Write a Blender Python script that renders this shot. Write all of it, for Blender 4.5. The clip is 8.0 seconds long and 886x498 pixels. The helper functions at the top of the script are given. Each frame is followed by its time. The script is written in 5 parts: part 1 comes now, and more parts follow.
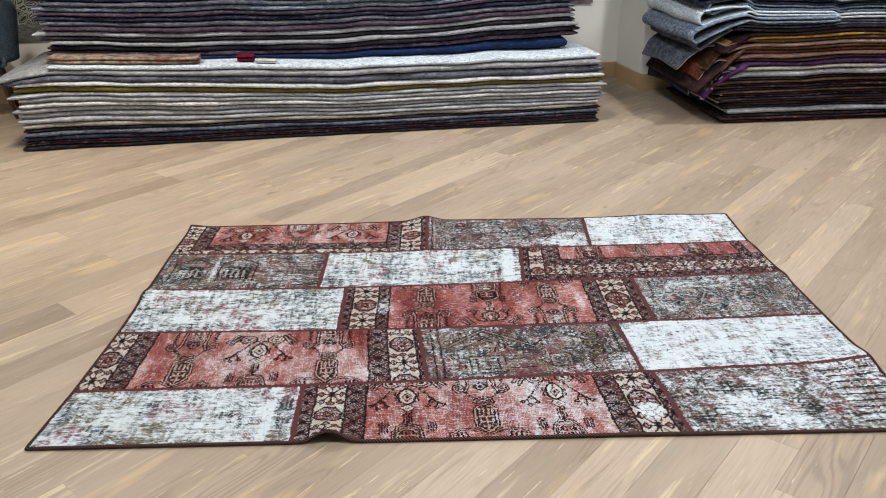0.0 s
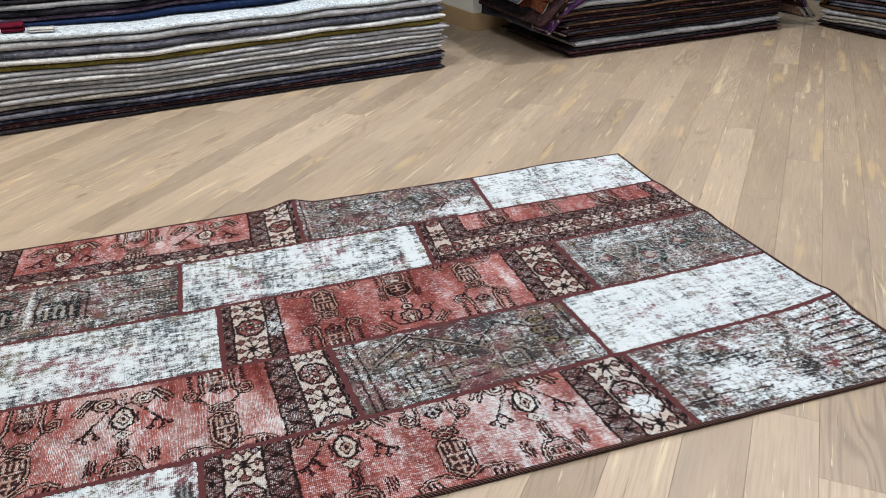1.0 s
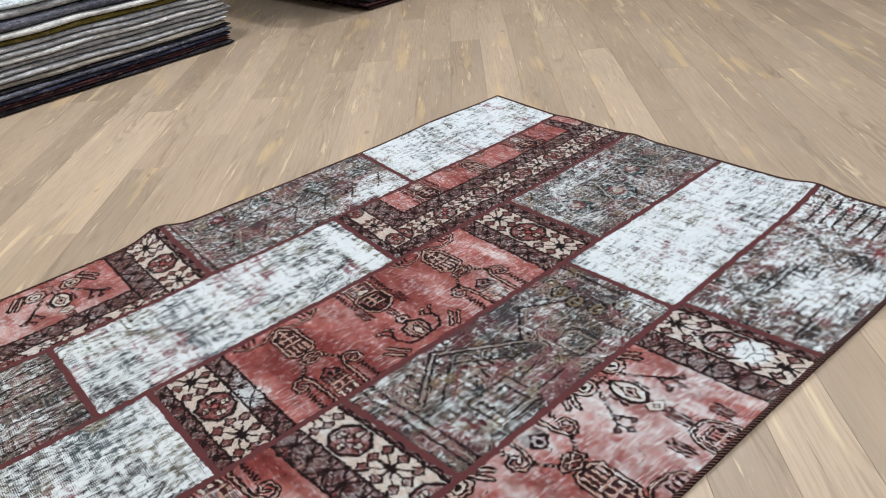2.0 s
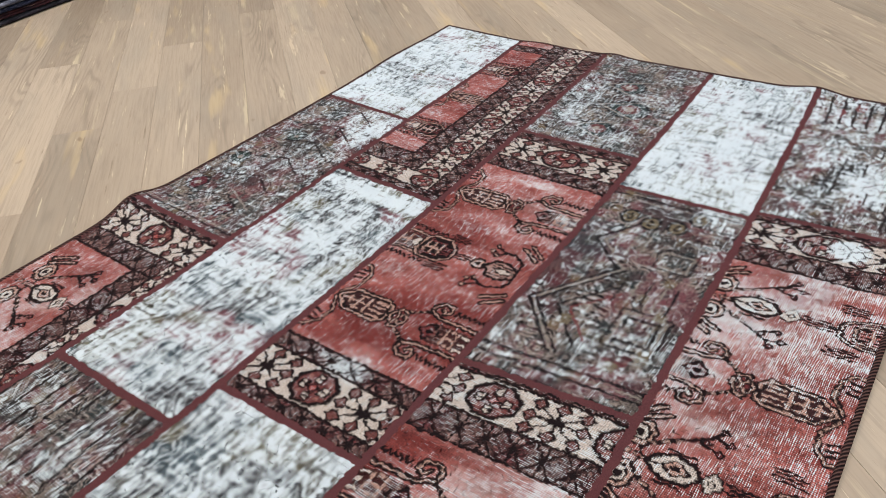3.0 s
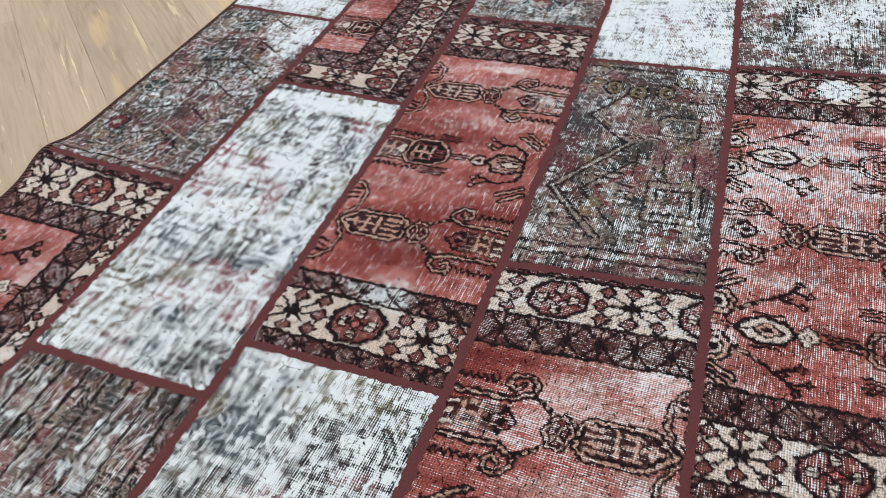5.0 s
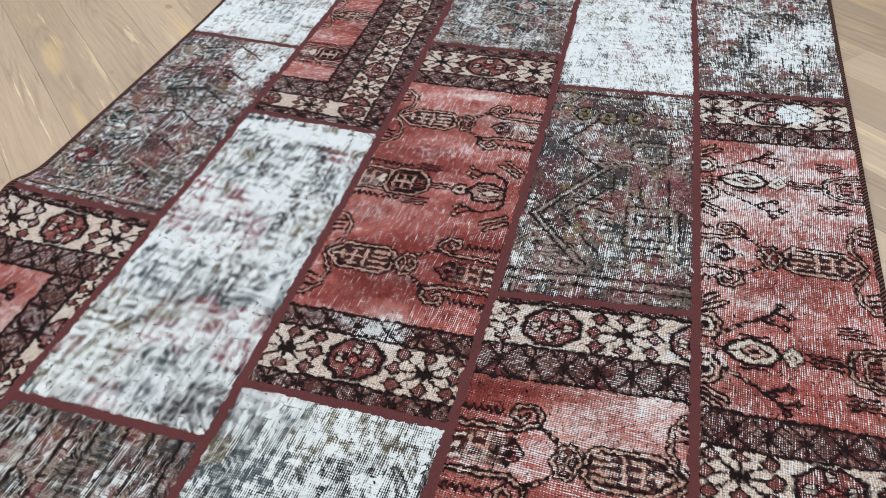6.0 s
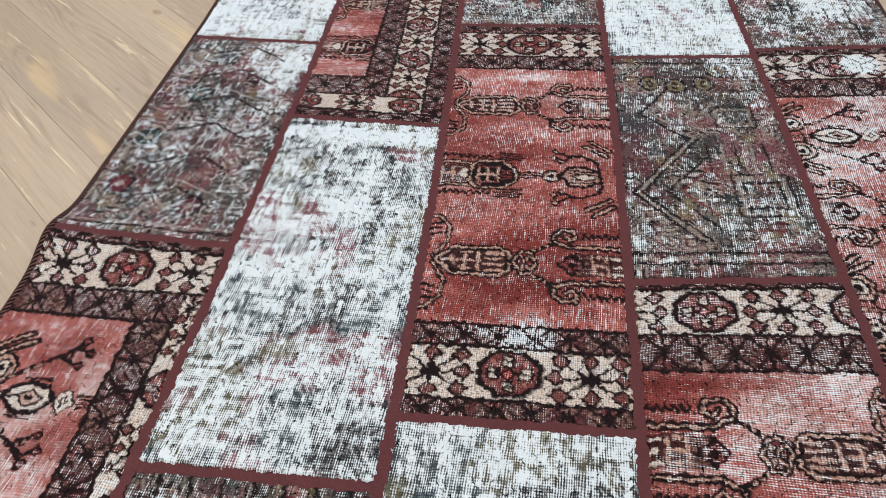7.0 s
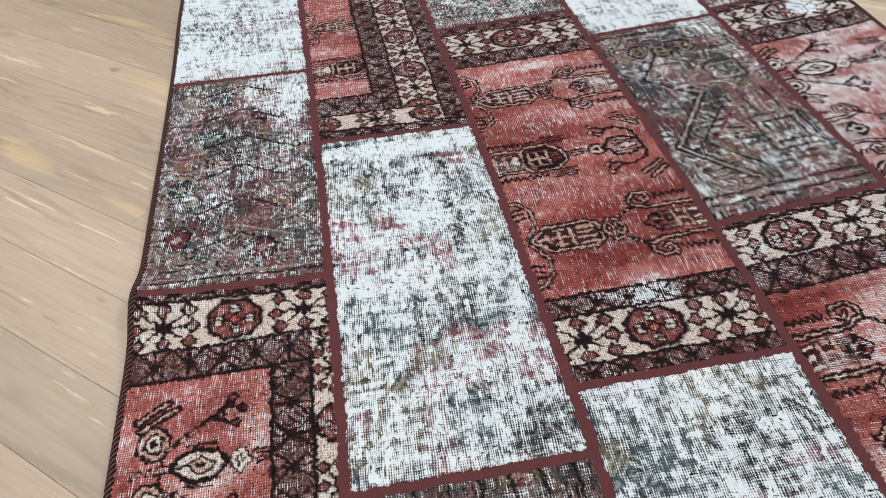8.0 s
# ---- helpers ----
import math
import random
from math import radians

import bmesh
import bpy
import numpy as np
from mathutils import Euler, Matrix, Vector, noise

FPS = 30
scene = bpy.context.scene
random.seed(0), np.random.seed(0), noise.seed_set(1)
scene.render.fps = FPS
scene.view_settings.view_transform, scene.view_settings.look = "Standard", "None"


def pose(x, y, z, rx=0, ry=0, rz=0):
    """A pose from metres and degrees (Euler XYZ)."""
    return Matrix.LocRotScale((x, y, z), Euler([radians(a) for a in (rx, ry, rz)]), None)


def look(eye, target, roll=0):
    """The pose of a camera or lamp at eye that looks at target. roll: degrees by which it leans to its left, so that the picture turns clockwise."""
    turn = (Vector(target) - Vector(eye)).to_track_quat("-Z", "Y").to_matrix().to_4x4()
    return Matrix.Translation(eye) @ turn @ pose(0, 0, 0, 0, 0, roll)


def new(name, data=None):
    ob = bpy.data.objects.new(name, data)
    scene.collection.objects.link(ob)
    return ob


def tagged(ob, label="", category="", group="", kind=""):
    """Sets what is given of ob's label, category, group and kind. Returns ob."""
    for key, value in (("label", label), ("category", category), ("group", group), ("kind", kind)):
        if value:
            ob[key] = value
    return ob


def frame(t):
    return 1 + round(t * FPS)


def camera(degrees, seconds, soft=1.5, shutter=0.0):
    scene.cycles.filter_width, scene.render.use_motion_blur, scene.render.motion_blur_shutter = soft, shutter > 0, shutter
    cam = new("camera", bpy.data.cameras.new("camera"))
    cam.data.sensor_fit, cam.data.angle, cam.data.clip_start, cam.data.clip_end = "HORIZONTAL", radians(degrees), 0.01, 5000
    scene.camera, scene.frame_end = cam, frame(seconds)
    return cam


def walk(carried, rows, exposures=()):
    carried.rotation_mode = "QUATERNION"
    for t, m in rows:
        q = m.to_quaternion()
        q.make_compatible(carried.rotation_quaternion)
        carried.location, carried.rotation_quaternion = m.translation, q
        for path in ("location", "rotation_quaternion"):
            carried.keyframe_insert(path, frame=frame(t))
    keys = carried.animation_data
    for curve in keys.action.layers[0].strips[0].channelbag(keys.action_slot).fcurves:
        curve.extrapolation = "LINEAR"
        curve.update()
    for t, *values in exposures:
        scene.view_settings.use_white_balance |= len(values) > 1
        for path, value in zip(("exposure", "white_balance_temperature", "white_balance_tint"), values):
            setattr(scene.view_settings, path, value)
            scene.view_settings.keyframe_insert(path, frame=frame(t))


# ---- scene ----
cam = camera(59.5, 8.0, soft=1.0)
PATH = [
    (0, (1.329, -1.936, 1.54), (1.302, -0.107, 0.729), -0.5),
    (0.5, (1.208, -1.666, 1.434), (1.329, 0.138, 0.579), 0.2),
    (1, (1.046, -1.299, 1.381), (1.487, 0.422, 0.462), -2.1),
    (1.2, (0.931, -1.159, 1.352), (1.53, 0.506, 0.418), -3.1),
    (2.3, (0.488, -0.318, 1.153), (1.586, 0.979, 0.098), -5.4),
    (2.5, (0.417, -0.2, 1.133), (1.562, 1.032, 0.051), -4.9),
    (3, (0.271, 0.013, 1.102), (1.537, 1.056, -0.042), -4.0),
    (3.5, (0.233, 0.116, 1.062), (1.526, 0.975, -0.198), -3.0),
    (4, (0.221, 0.16, 1.047), (1.527, 0.9, -0.274), -2.2),
    (4.5, (0.24, 0.298, 1.005), (1.54, 1.004, -0.342), -4.6),
    (4.7, (0.217, 0.335, 1.006), (1.525, 1.026, -0.34), -5.3),
    (5.8, (0.175, 0.457, 1.046), (1.579, 0.983, -0.277), -2.8),
    (6, (0.173, 0.478, 1.054), (1.579, 0.985, -0.275), -2.7),
    (6.5, (0.184, 0.59, 1.017), (1.601, 1.025, -0.325), -2.7),
    (7, (0.189, 0.862, 1.009), (1.618, 1.173, -0.355), -4.3),
    (7.5, (0.096, 1.125, 1.037), (1.57, 1.188, -0.313), -4.9),
    (8, (0.112, 1.315, 1.047), (1.576, 1.262, -0.315), -6.8),
]
walk(cam, [(t, look(eye, target, roll)) for t, eye, target, roll in PATH], exposures=((0, 0.02), (1.2, 0.0), (2.5, -0.1), (8, -0.1)))

# ---- light -------------------------------------------------------------
scene.view_settings.exposure = 0.0
world = bpy.data.worlds.new("world")
scene.world = world
world.use_nodes = True
world.node_tree.nodes["Background"].inputs[0].default_value = (0.8, 0.9, 1.0, 1)
world.node_tree.nodes["Background"].inputs[1].default_value = 0.3


def ceiling_lamp(x, y, z, sx, sy, watts, colour, spread=180):
    d = bpy.data.lights.new("ceiling_lamp", "AREA")
    d.shape, d.size, d.size_y, d.energy, d.color = "RECTANGLE", sx, sy, watts, colour
    d.spread = radians(spread)
    ob = new("ceiling_lamp", d)
    ob.location = (x, y, z)
    return ob


CEIL = 3.3
WARM, SOFT, COOL = (1.0, 0.93, 0.83), (1.0, 0.965, 0.95), (0.955, 0.965, 1.0)
ceiling_lamp(-1.4, 2.3, CEIL - 0.03, 0.5, 0.5, 56, WARM, 120)
ceiling_lamp(1.3, 3.1, CEIL - 0.03, 0.4, 0.4, 36, COOL, 120)
ceiling_lamp(3.75, 3.55, CEIL - 0.03, 0.12, 0.12, 46, SOFT, 150)
ceiling_lamp(4.3, 1.7, CEIL - 0.03, 0.5, 0.5, 50, COOL, 150)
ceiling_lamp(1.8, -0.8, CEIL - 0.03, 0.6, 0.6, 88, COOL)
ceiling_lamp(4.4, -1.4, CEIL - 0.03, 0.6, 0.6, 58, COOL)
ceiling_lamp(-1.6, -1.2, CEIL - 0.03, 0.6, 0.6, 42, SOFT)

# ---- materials ---------------------------------------------------------


def srgb(r, g, b):
    return tuple((c / 255 / 12.92 if c <= 10 else ((c / 255 + 0.055) / 1.055) ** 2.4) for c in (r, g, b))


class Nodes:
    """A short way of writing a node material."""

    def __init__(self, name, roughness=0.6):
        self.mat = bpy.data.materials.new(name)
        self.mat.use_nodes = True
        self.tree = self.mat.node_tree
        self.shader = self.tree.nodes["Principled BSDF"]
        self.shader.inputs["Roughness"].default_value = roughness
        if roughness > 0.88:  # wool has next to no gloss
            self.shader.inputs["Specular IOR Level"].default_value = 0.08

    def add(self, kind, **sockets):
        n = self.tree.nodes.new(kind)
        for key, value in sockets.items():
            self.put(n.inputs[key.replace("_", " ")], value)
        return n

    def put(self, socket, value):
        if isinstance(value, bpy.types.NodeSocket):
            self.tree.links.new(value, socket)
        elif isinstance(value, tuple) and len(value) == 3 and socket.type == "RGBA":
            socket.default_value = (*value, 1)
        else:
            socket.default_value = value

    def math(self, op, a, b=0.0, c=0.0):
        n = self.tree.nodes.new("ShaderNodeMath")
        n.operation = op
        for s, v in zip(n.inputs, (a, b, c)):
            self.put(s, v)
        return n.outputs[0]

    def mix(self, f, a, b, blend="MIX"):
        n = self.tree.nodes.new("ShaderNodeMix")
        n.data_type, n.blend_type = "RGBA", blend
        self.put(n.inputs[0], f), self.put(n.inputs[6], a), self.put(n.inputs[7], b)
        return n.outputs[2]

    def noise(self, vector, scale, detail=3.0, rough=0.55):
        n = self.add("ShaderNodeTexNoise", Vector=vector, Scale=scale, Detail=detail, Roughness=rough)
        return n.outputs["Fac"]

    def ramp(self, f, lo, hi, a=0.0, b=1.0):
        n = self.add("ShaderNodeMapRange", Value=f, From_Min=lo, From_Max=hi, To_Min=a, To_Max=b)
        return n.outputs[0]

    def stretch(self, vector, sx, sy, sz):
        n = self.tree.nodes.new("ShaderNodeVectorMath")
        n.operation = "MULTIPLY"
        self.put(n.inputs[0], vector)
        n.inputs[1].default_value = (sx, sy, sz)
        return n.outputs[0]

    def plus(self, a, b):
        n = self.tree.nodes.new("ShaderNodeVectorMath")
        self.put(n.inputs[0], a), self.put(n.inputs[1], b)
        return n.outputs[0]

    def attribute(self, name):
        n = self.tree.nodes.new("ShaderNodeAttribute")
        n.attribute_name = name
        return n

    def bump(self, height, strength, distance):
        n = self.add("ShaderNodeBump", Height=height, Strength=strength, Distance=distance)
        self.put(self.shader.inputs["Normal"], n.outputs[0])

    def colour(self, value):
        self.put(self.shader.inputs["Base Color"], value)


def wall_paint(name, rgb):
    n = Nodes(name, 0.75)
    c = n.add("ShaderNodeTexCoord").outputs["Object"]
    n.colour(n.mix(n.noise(c, 1.3, 4), srgb(*rgb), srgb(*[v * 0.94 for v in rgb])))
    n.bump(n.noise(c, 180, 2), 0.15, 0.001)
    return n.mat


def oak_floor():
    n = Nodes("oak_floor", 0.42)
    pc = n.attribute("plank").outputs["Vector"]
    r = n.math("FRACT", n.math("ADD", n.add("ShaderNodeObjectInfo").outputs["Random"], n.add("ShaderNodeNewGeometry").outputs["Random Per Island"]))
    comb = n.tree.nodes.new("ShaderNodeCombineXYZ")
    n.put(comb.inputs[0], n.math("MULTIPLY", r, 71.0)), n.put(comb.inputs[1], n.math("MULTIPLY", r, 37.0)), n.put(comb.inputs[2], n.math("MULTIPLY", r, 13.0))
    v = n.plus(pc, comb.outputs[0])
    warp = n.noise(n.stretch(v, 1.2, 5, 1), 1.6, 3)
    heart = n.noise(n.stretch(v, 0.8, 6.0, 1), 1.1, 2, 0.4)
    rings = n.math("MULTIPLY_ADD", n.math("SINE", n.math("MULTIPLY", heart, 120.0)), 0.5, 0.5)
    figured = n.ramp(n.noise(n.stretch(v, 0.7, 3, 1), 1.7, 2), 0.45, 0.62)
    rings = n.math("MULTIPLY", rings, figured)
    fine = n.noise(n.stretch(v, 6, 160, 1), 1.0, 4, 0.7)
    pale, tan, dark = srgb(176, 159, 139), srgb(144, 128, 110), srgb(98, 86, 73)
    base = n.mix(n.ramp(r, 0.0, 1.0), pale, tan)
    base = n.mix(n.math("MULTIPLY", n.ramp(n.math("FRACT", n.math("MULTIPLY", r, 7.3)), 0.45, 1.0), 0.34), base, dark)
    base = n.mix(n.math("MULTIPLY", n.ramp(rings, 0.35, 1.0), 0.42), base, dark)
    base = n.mix(n.math("MULTIPLY", n.ramp(fine, 0.45, 0.78), 0.38), base, dark)
    base = n.mix(n.math("MULTIPLY", n.ramp(warp, 0.4, 0.75), 0.35), base, pale)
    # sapwood streaks and pale fillings along the grain
    streak = n.noise(n.stretch(v, 1.0, 14, 1), 1.3, 5, 0.6)
    base = n.mix(n.math("MULTIPLY", n.ramp(streak, 0.62, 0.69), 0.5), base, srgb(206, 190, 156))
    sap = n.noise(n.stretch(v, 0.7, 7, 1), 1.2, 3, 0.55)
    base = n.mix(n.math("MULTIPLY", n.ramp(sap, 0.65, 0.73), 0.55), base, srgb(202, 176, 130))
    blotch = n.noise(n.stretch(v, 1.5, 13, 1), 1.4, 5, 0.7)
    base = n.mix(n.math("MULTIPLY", n.ramp(blotch, 0.63, 0.665), 0.5), base, srgb(212, 196, 166))
    crack = n.noise(n.stretch(v, 2.2, 46, 1), 1.5, 4, 0.65)
    base = n.mix(n.math("MULTIPLY", n.ramp(crack, 0.66, 0.685), 0.55), base, srgb(222, 207, 174))
    base = n.mix(n.math("MULTIPLY", n.ramp(crack, 0.33, 0.30), 0.55), base, srgb(104, 84, 64))
    # grey worn places and yellow repairs
    grey = n.noise(n.stretch(v, 0.9, 4, 1), 1.5, 4, 0.6)
    base = n.mix(n.math("MULTIPLY", n.ramp(grey, 0.50, 0.64), 0.36), base, srgb(144, 134, 120))
    honey = n.noise(n.plus(n.stretch(v, 1.3, 8, 1), (31.0, 17.0, 5.0)), 1.1, 3, 0.55)
    base = n.mix(n.math("MULTIPLY", n.ramp(honey, 0.62, 0.69), 0.36), base, srgb(200, 174, 126))
    knots = n.noise(n.stretch(v, 3, 7, 1), 2.1, 2)
    base = n.mix(n.math("MULTIPLY", n.ramp(knots, 0.73, 0.78), 0.6), base, srgb(112, 88, 66))
    n.colour(base)
    n.put(n.shader.inputs["Roughness"], n.ramp(fine, 0.3, 0.8, 0.36, 0.56))
    n.bump(n.math("ADD", n.math("MULTIPLY", fine, 0.6), n.math("MULTIPLY", rings, 0.3)), 0.25, 0.0015)
    return n.mat


def rug_cloth(name, rgb, second, third=None, weave=260.0, scale=9.0):
    """Woven carpet with a faded pattern of two or three yarns."""
    n = Nodes(name, 0.95)
    c = n.add("ShaderNodeTexCoord").outputs["Object"]
    r = n.add("ShaderNodeObjectInfo").outputs["Random"]
    comb = n.tree.nodes.new("ShaderNodeCombineXYZ")
    n.put(comb.inputs[0], n.math("MULTIPLY", r, 31.0)), n.put(comb.inputs[1], n.math("MULTIPLY", r, 17.0))
    v = n.plus(c, comb.outputs[0])
    a = n.noise(n.stretch(v, 1, 1, 2), scale, 5, 0.65)
    col = n.mix(n.ramp(a, 0.42, 0.6), srgb(*rgb), srgb(*second))
    if third:
        col = n.mix(n.ramp(n.noise(n.stretch(v, 1, 1, 2), scale * 2.7, 3, 0.6), 0.56, 0.66), col, srgb(*third))
    fleck = n.noise(n.stretch(v, 34, 34, 130), 1.0, 3, 0.7)
    col = n.mix(n.ramp(fleck, 0.58, 0.64, 0.0, 0.55), col, srgb(*[min(255, x * 1.35 + 22) for x in second]))
    col = n.mix(n.ramp(fleck, 0.42, 0.36, 0.0, 0.6), col, srgb(*[x * 0.5 for x in rgb]))
    grain = n.noise(v, weave, 2)
    col = n.mix(n.math("MULTIPLY", grain, 0.3), col, srgb(*[x * 0.55 for x in rgb]))
    n.colour(col)
    n.bump(grain, 0.5, 0.002)
    return n.mat


PAINT = wall_paint("wall_paint", (230, 232, 226))
CEILING_PAINT = wall_paint("ceiling_paint", (225, 225, 220))
OAK = oak_floor()

# ---- mesh helpers ------------------------------------------------------


def mesh_object(name, verts, faces, material, parent=None, smooth=False):
    me = bpy.data.meshes.new(name)
    me.from_pydata([tuple(v) for v in verts], [], faces)
    me.materials.append(material)
    if smooth:
        me.shade_smooth()
    ob = new(name, me)
    ob.parent = parent
    return ob


def part(name, bm, material, parent, label=""):
    me = bpy.data.meshes.new(name)
    bm.to_mesh(me), bm.free()
    me.materials.append(material)
    ob = new(name, me)
    ob.parent = parent
    return tagged(ob, label)


def box(bm, x0, x1, y0, y1, z0, z1, bevel=0.0):
    m = Matrix.LocRotScale(((x0 + x1) / 2, (y0 + y1) / 2, (z0 + z1) / 2), None, (x1 - x0, y1 - y0, z1 - z0))
    made = bmesh.ops.create_cube(bm, size=1, matrix=m)["verts"]
    if bevel:
        edges = list({e for v in made for e in v.link_edges})
        bmesh.ops.bevel(bm, geom=edges, offset=bevel, segments=2, affect="EDGES", profile=0.6)


def grid_faces(nx, ny):
    """Quads of a grid of ny rows of nx points."""
    i = np.arange(nx - 1)[None, :] + nx * np.arange(ny - 1)[:, None]
    return np.stack([i, i + 1, i + 1 + nx, i + nx], -1).reshape(-1, 4)


def grid_mesh(name, pts, material, parent=None, colours=None, flip=False):
    """A smooth sheet from an array of points (rows, columns, 3), with colours per point."""
    ny, nx = pts.shape[:2]
    quads = grid_faces(nx, ny)
    if flip:
        quads = quads[:, ::-1]
    me = bpy.data.meshes.new(name)
    me.vertices.add(nx * ny)
    me.vertices.foreach_set("co", np.ascontiguousarray(pts, np.float32).ravel())
    me.loops.add(quads.size)
    me.loops.foreach_set("vertex_index", np.ascontiguousarray(quads, np.int32).ravel())
    me.polygons.add(len(quads))
    me.polygons.foreach_set("loop_start", np.arange(0, quads.size, 4, dtype=np.int32))
    if colours is not None:
        a = me.color_attributes.new("dye", "FLOAT_COLOR", "POINT")
        rgba = np.ones((nx * ny, 4), np.float32)
        rgba[:, : colours.shape[-1]] = colours.reshape(nx * ny, -1)
        a.data.foreach_set("color", rgba.ravel())
    me.update(calc_edges=True)
    me.validate()
    me.shade_smooth()
    me.materials.append(material)
    ob = new(name, me)
    ob.parent = parent
    return ob


# ---- room --------------------------------------------------------------
TURNED = radians(10.4)
CORNER = Vector((2.91, 5.68, 0))
ROOM = Matrix.Translation(CORNER) @ Matrix.Rotation(TURNED, 4, "Z")


def wall(name, x0, x1, y0, y1, label):
    bm = bmesh.new()
    box(bm, x0, x1, y0, y1, 0, CEIL)
    ob = part(name, bm, PAINT, None)
    ob.matrix_world = ROOM
    return tagged(ob, label, "wall", kind="structure")


wall("wall_north", -7.2, 0.0, 0.0, 0.15, "pale grey-green painted plaster wall behind the rugs")
wall("wall_niche", 0.0, 0.15, -0.60, 0.15, "short pale painted return wall beside the rug stacks")
wall("wall_north_east", 0.15, 4.6, -0.60, -0.45, "pale painted plaster wall behind the dark rugs")
wall("wall_east", 4.6, 4.75, -10.2, -0.45, "plain pale painted side wall")
wall("wall_south", -7.35, 4.75, -10.35, -10.2, "plain pale painted wall")
wall("wall_west", -7.35, -7.2, -10.2, 0.15, "plain pale painted side wall")
bm = bmesh.new()
box(bm, -7.35, 4.75, -10.35, 0.15, CEIL, CEIL + 0.1)
ceiling = part("ceiling", bm, CEILING_PAINT, None)
ceiling.matrix_world = ROOM
tagged(ceiling, "plain white painted ceiling", "ceiling", kind="structure")

SKIRTING = Nodes("oak_skirting", 0.5)
_c = SKIRTING.add("ShaderNodeTexCoord").outputs["Object"]
SKIRTING.colour(SKIRTING.mix(SKIRTING.noise(SKIRTING.stretch(_c, 3, 3, 60), 1.5, 4), srgb(186, 160, 124), srgb(162, 136, 100)))


def skirting(x0, x1, y0, y1):
    bm = bmesh.new()
    box(bm, x0, x1, y0, y1, 0.0, 0.145, 0.004)
    ob = part("baseboard", bm, SKIRTING.mat, None)
    ob.matrix_world = ROOM
    tagged(ob, "light oak baseboard along the painted wall", "baseboard", kind="structure")


skirting(-7.2, -0.021, -0.02, -0.001)
skirting(-0.02, -0.001, -0.62, -0.001)
skirting(-0.02, 4.6, -0.641, -0.622)

# ---- floor -------------------------------------------------------------
bm = bmesh.new()
box(bm, -7.35, 4.75, -10.35, 0.15, -0.2, -0.018)
SUBFLOOR = Nodes("subfloor", 0.9)
SUBFLOOR.colour(srgb(70, 55, 42))
floor = part("floor", bm, SUBFLOOR.mat, None)
floor.matrix_world = ROOM
tagged(floor, "oiled oak plank floor laid diagonally", "floor", kind="structure")

GRAIN = radians(51.0)
WIDE, PHASE = 0.162, -0.074
rng = random.Random(7)


def plank_points(length):
    e, w, d = 0.0007, WIDE / 2 - 0.0002, 0.018
    out = []
    for z, k in ((-d, 0.0), (-e, 0.0), (0.0, e)):
        out += [(k, -w + k, z), (length - k, -w + k, z), (length - k, w - k, z), (k, w - k, z)]
    return out


PLANK_FACES = [(8, 9, 10, 11)] + [(a, (a + 1) % 4, 4 + (a + 1) % 4, 4 + a) for a in range(4)] + [(4 + a, 4 + (a + 1) % 4, 8 + (a + 1) % 4, 8 + a) for a in range(4)]


def plank_mesh(name, boards):
    """Boards: rows of length and the matrix that lays it."""
    verts, faces, local = [], [], []
    for length, m in boards:
        k = len(verts)
        for p in plank_points(length):
            verts.append(tuple(m @ Vector(p)))
            local.append(p)
        faces += [tuple(k + i for i in f) for f in PLANK_FACES]
    me = bpy.data.meshes.new(name)
    me.from_pydata(verts, [], faces)
    a = me.attributes.new("plank", "FLOAT_VECTOR", "POINT")
    a.data.foreach_set("vector", np.array(local, np.float32).ravel())
    me.materials.append(OAK)
    return me


def lay_planks():
    lengths = (1.2, 1.6, 2.0, 2.4)
    meshes = {l: plank_mesh("plank", [(l, Matrix.Identity(4))]) for l in lengths}
    near, far = [], []
    turn = Matrix.Rotation(GRAIN, 4, "Z")
    back = ROOM.inverted() @ turn
    ways = back.to_3x3() @ Vector((1, 0, 0))
    for lane in range(-60, 60):
        off = PHASE + WIDE * (lane + 0.5)
        start = back @ Vector((0, off, 0))
        lo, hi = -99.0, 99.0
        for p, d, a, z in ((start.x, ways.x, -7.31, 4.71), (start.y, ways.y, -10.31, 0.11)):
            k = sorted(((a - p) / d, (z - p) / d))
            lo, hi = max(lo, k[0]), min(hi, k[1])
        if hi - lo < 0.1:
            continue
        s = lo - rng.uniform(0.1, 1.0)
        while s < hi:
            l = rng.choice(lengths)
            a, z = max(s, lo), min(s + l, hi)
            c = turn @ Vector(((a + z) / 2, off, 0))
            m = turn @ Matrix.Translation((a, off, 0))
            (near if z - a == l and -1.6 < c.x < 5.2 and -1.0 < c.y < 4.4 else far).append((l if z - a == l else z - a, m))
            s += l
    for l, m in near[:300]:
        ob = new("plank", meshes[l])
        ob.parent = floor
        ob.matrix_world = m
    rest = new("far_planks", plank_mesh("far_planks", near[300:] + far))
    rest.parent = floor
    rest.matrix_parent_inverse = floor.matrix_world.inverted()
    tagged(rest, kind="stuff")


# ---- the patchwork rug -------------------------------------------------
LONG = 2.87
BAND = 0.0086
# each seam across the rug is a shallow bow y = a + b x + c x^2; the first and last are the bound edges
SEAMS = ((0.0, 0.0390, -0.0012), (0.3035, 0.0465, 0.0095), (0.705, 0.0200, 0.0125), (1.0767, 0.0227, 0.0150), (1.4630, 0.0140, 0.0140), (1.807, 0.0420, 0.0066))
# the bound ends, seam by seam
END_A, END_B = (0.0, 0.012, 0.010, -0.009, -0.032, -0.040), (2.868, 2.849, 2.832, 2.815, 2.787, 2.795)
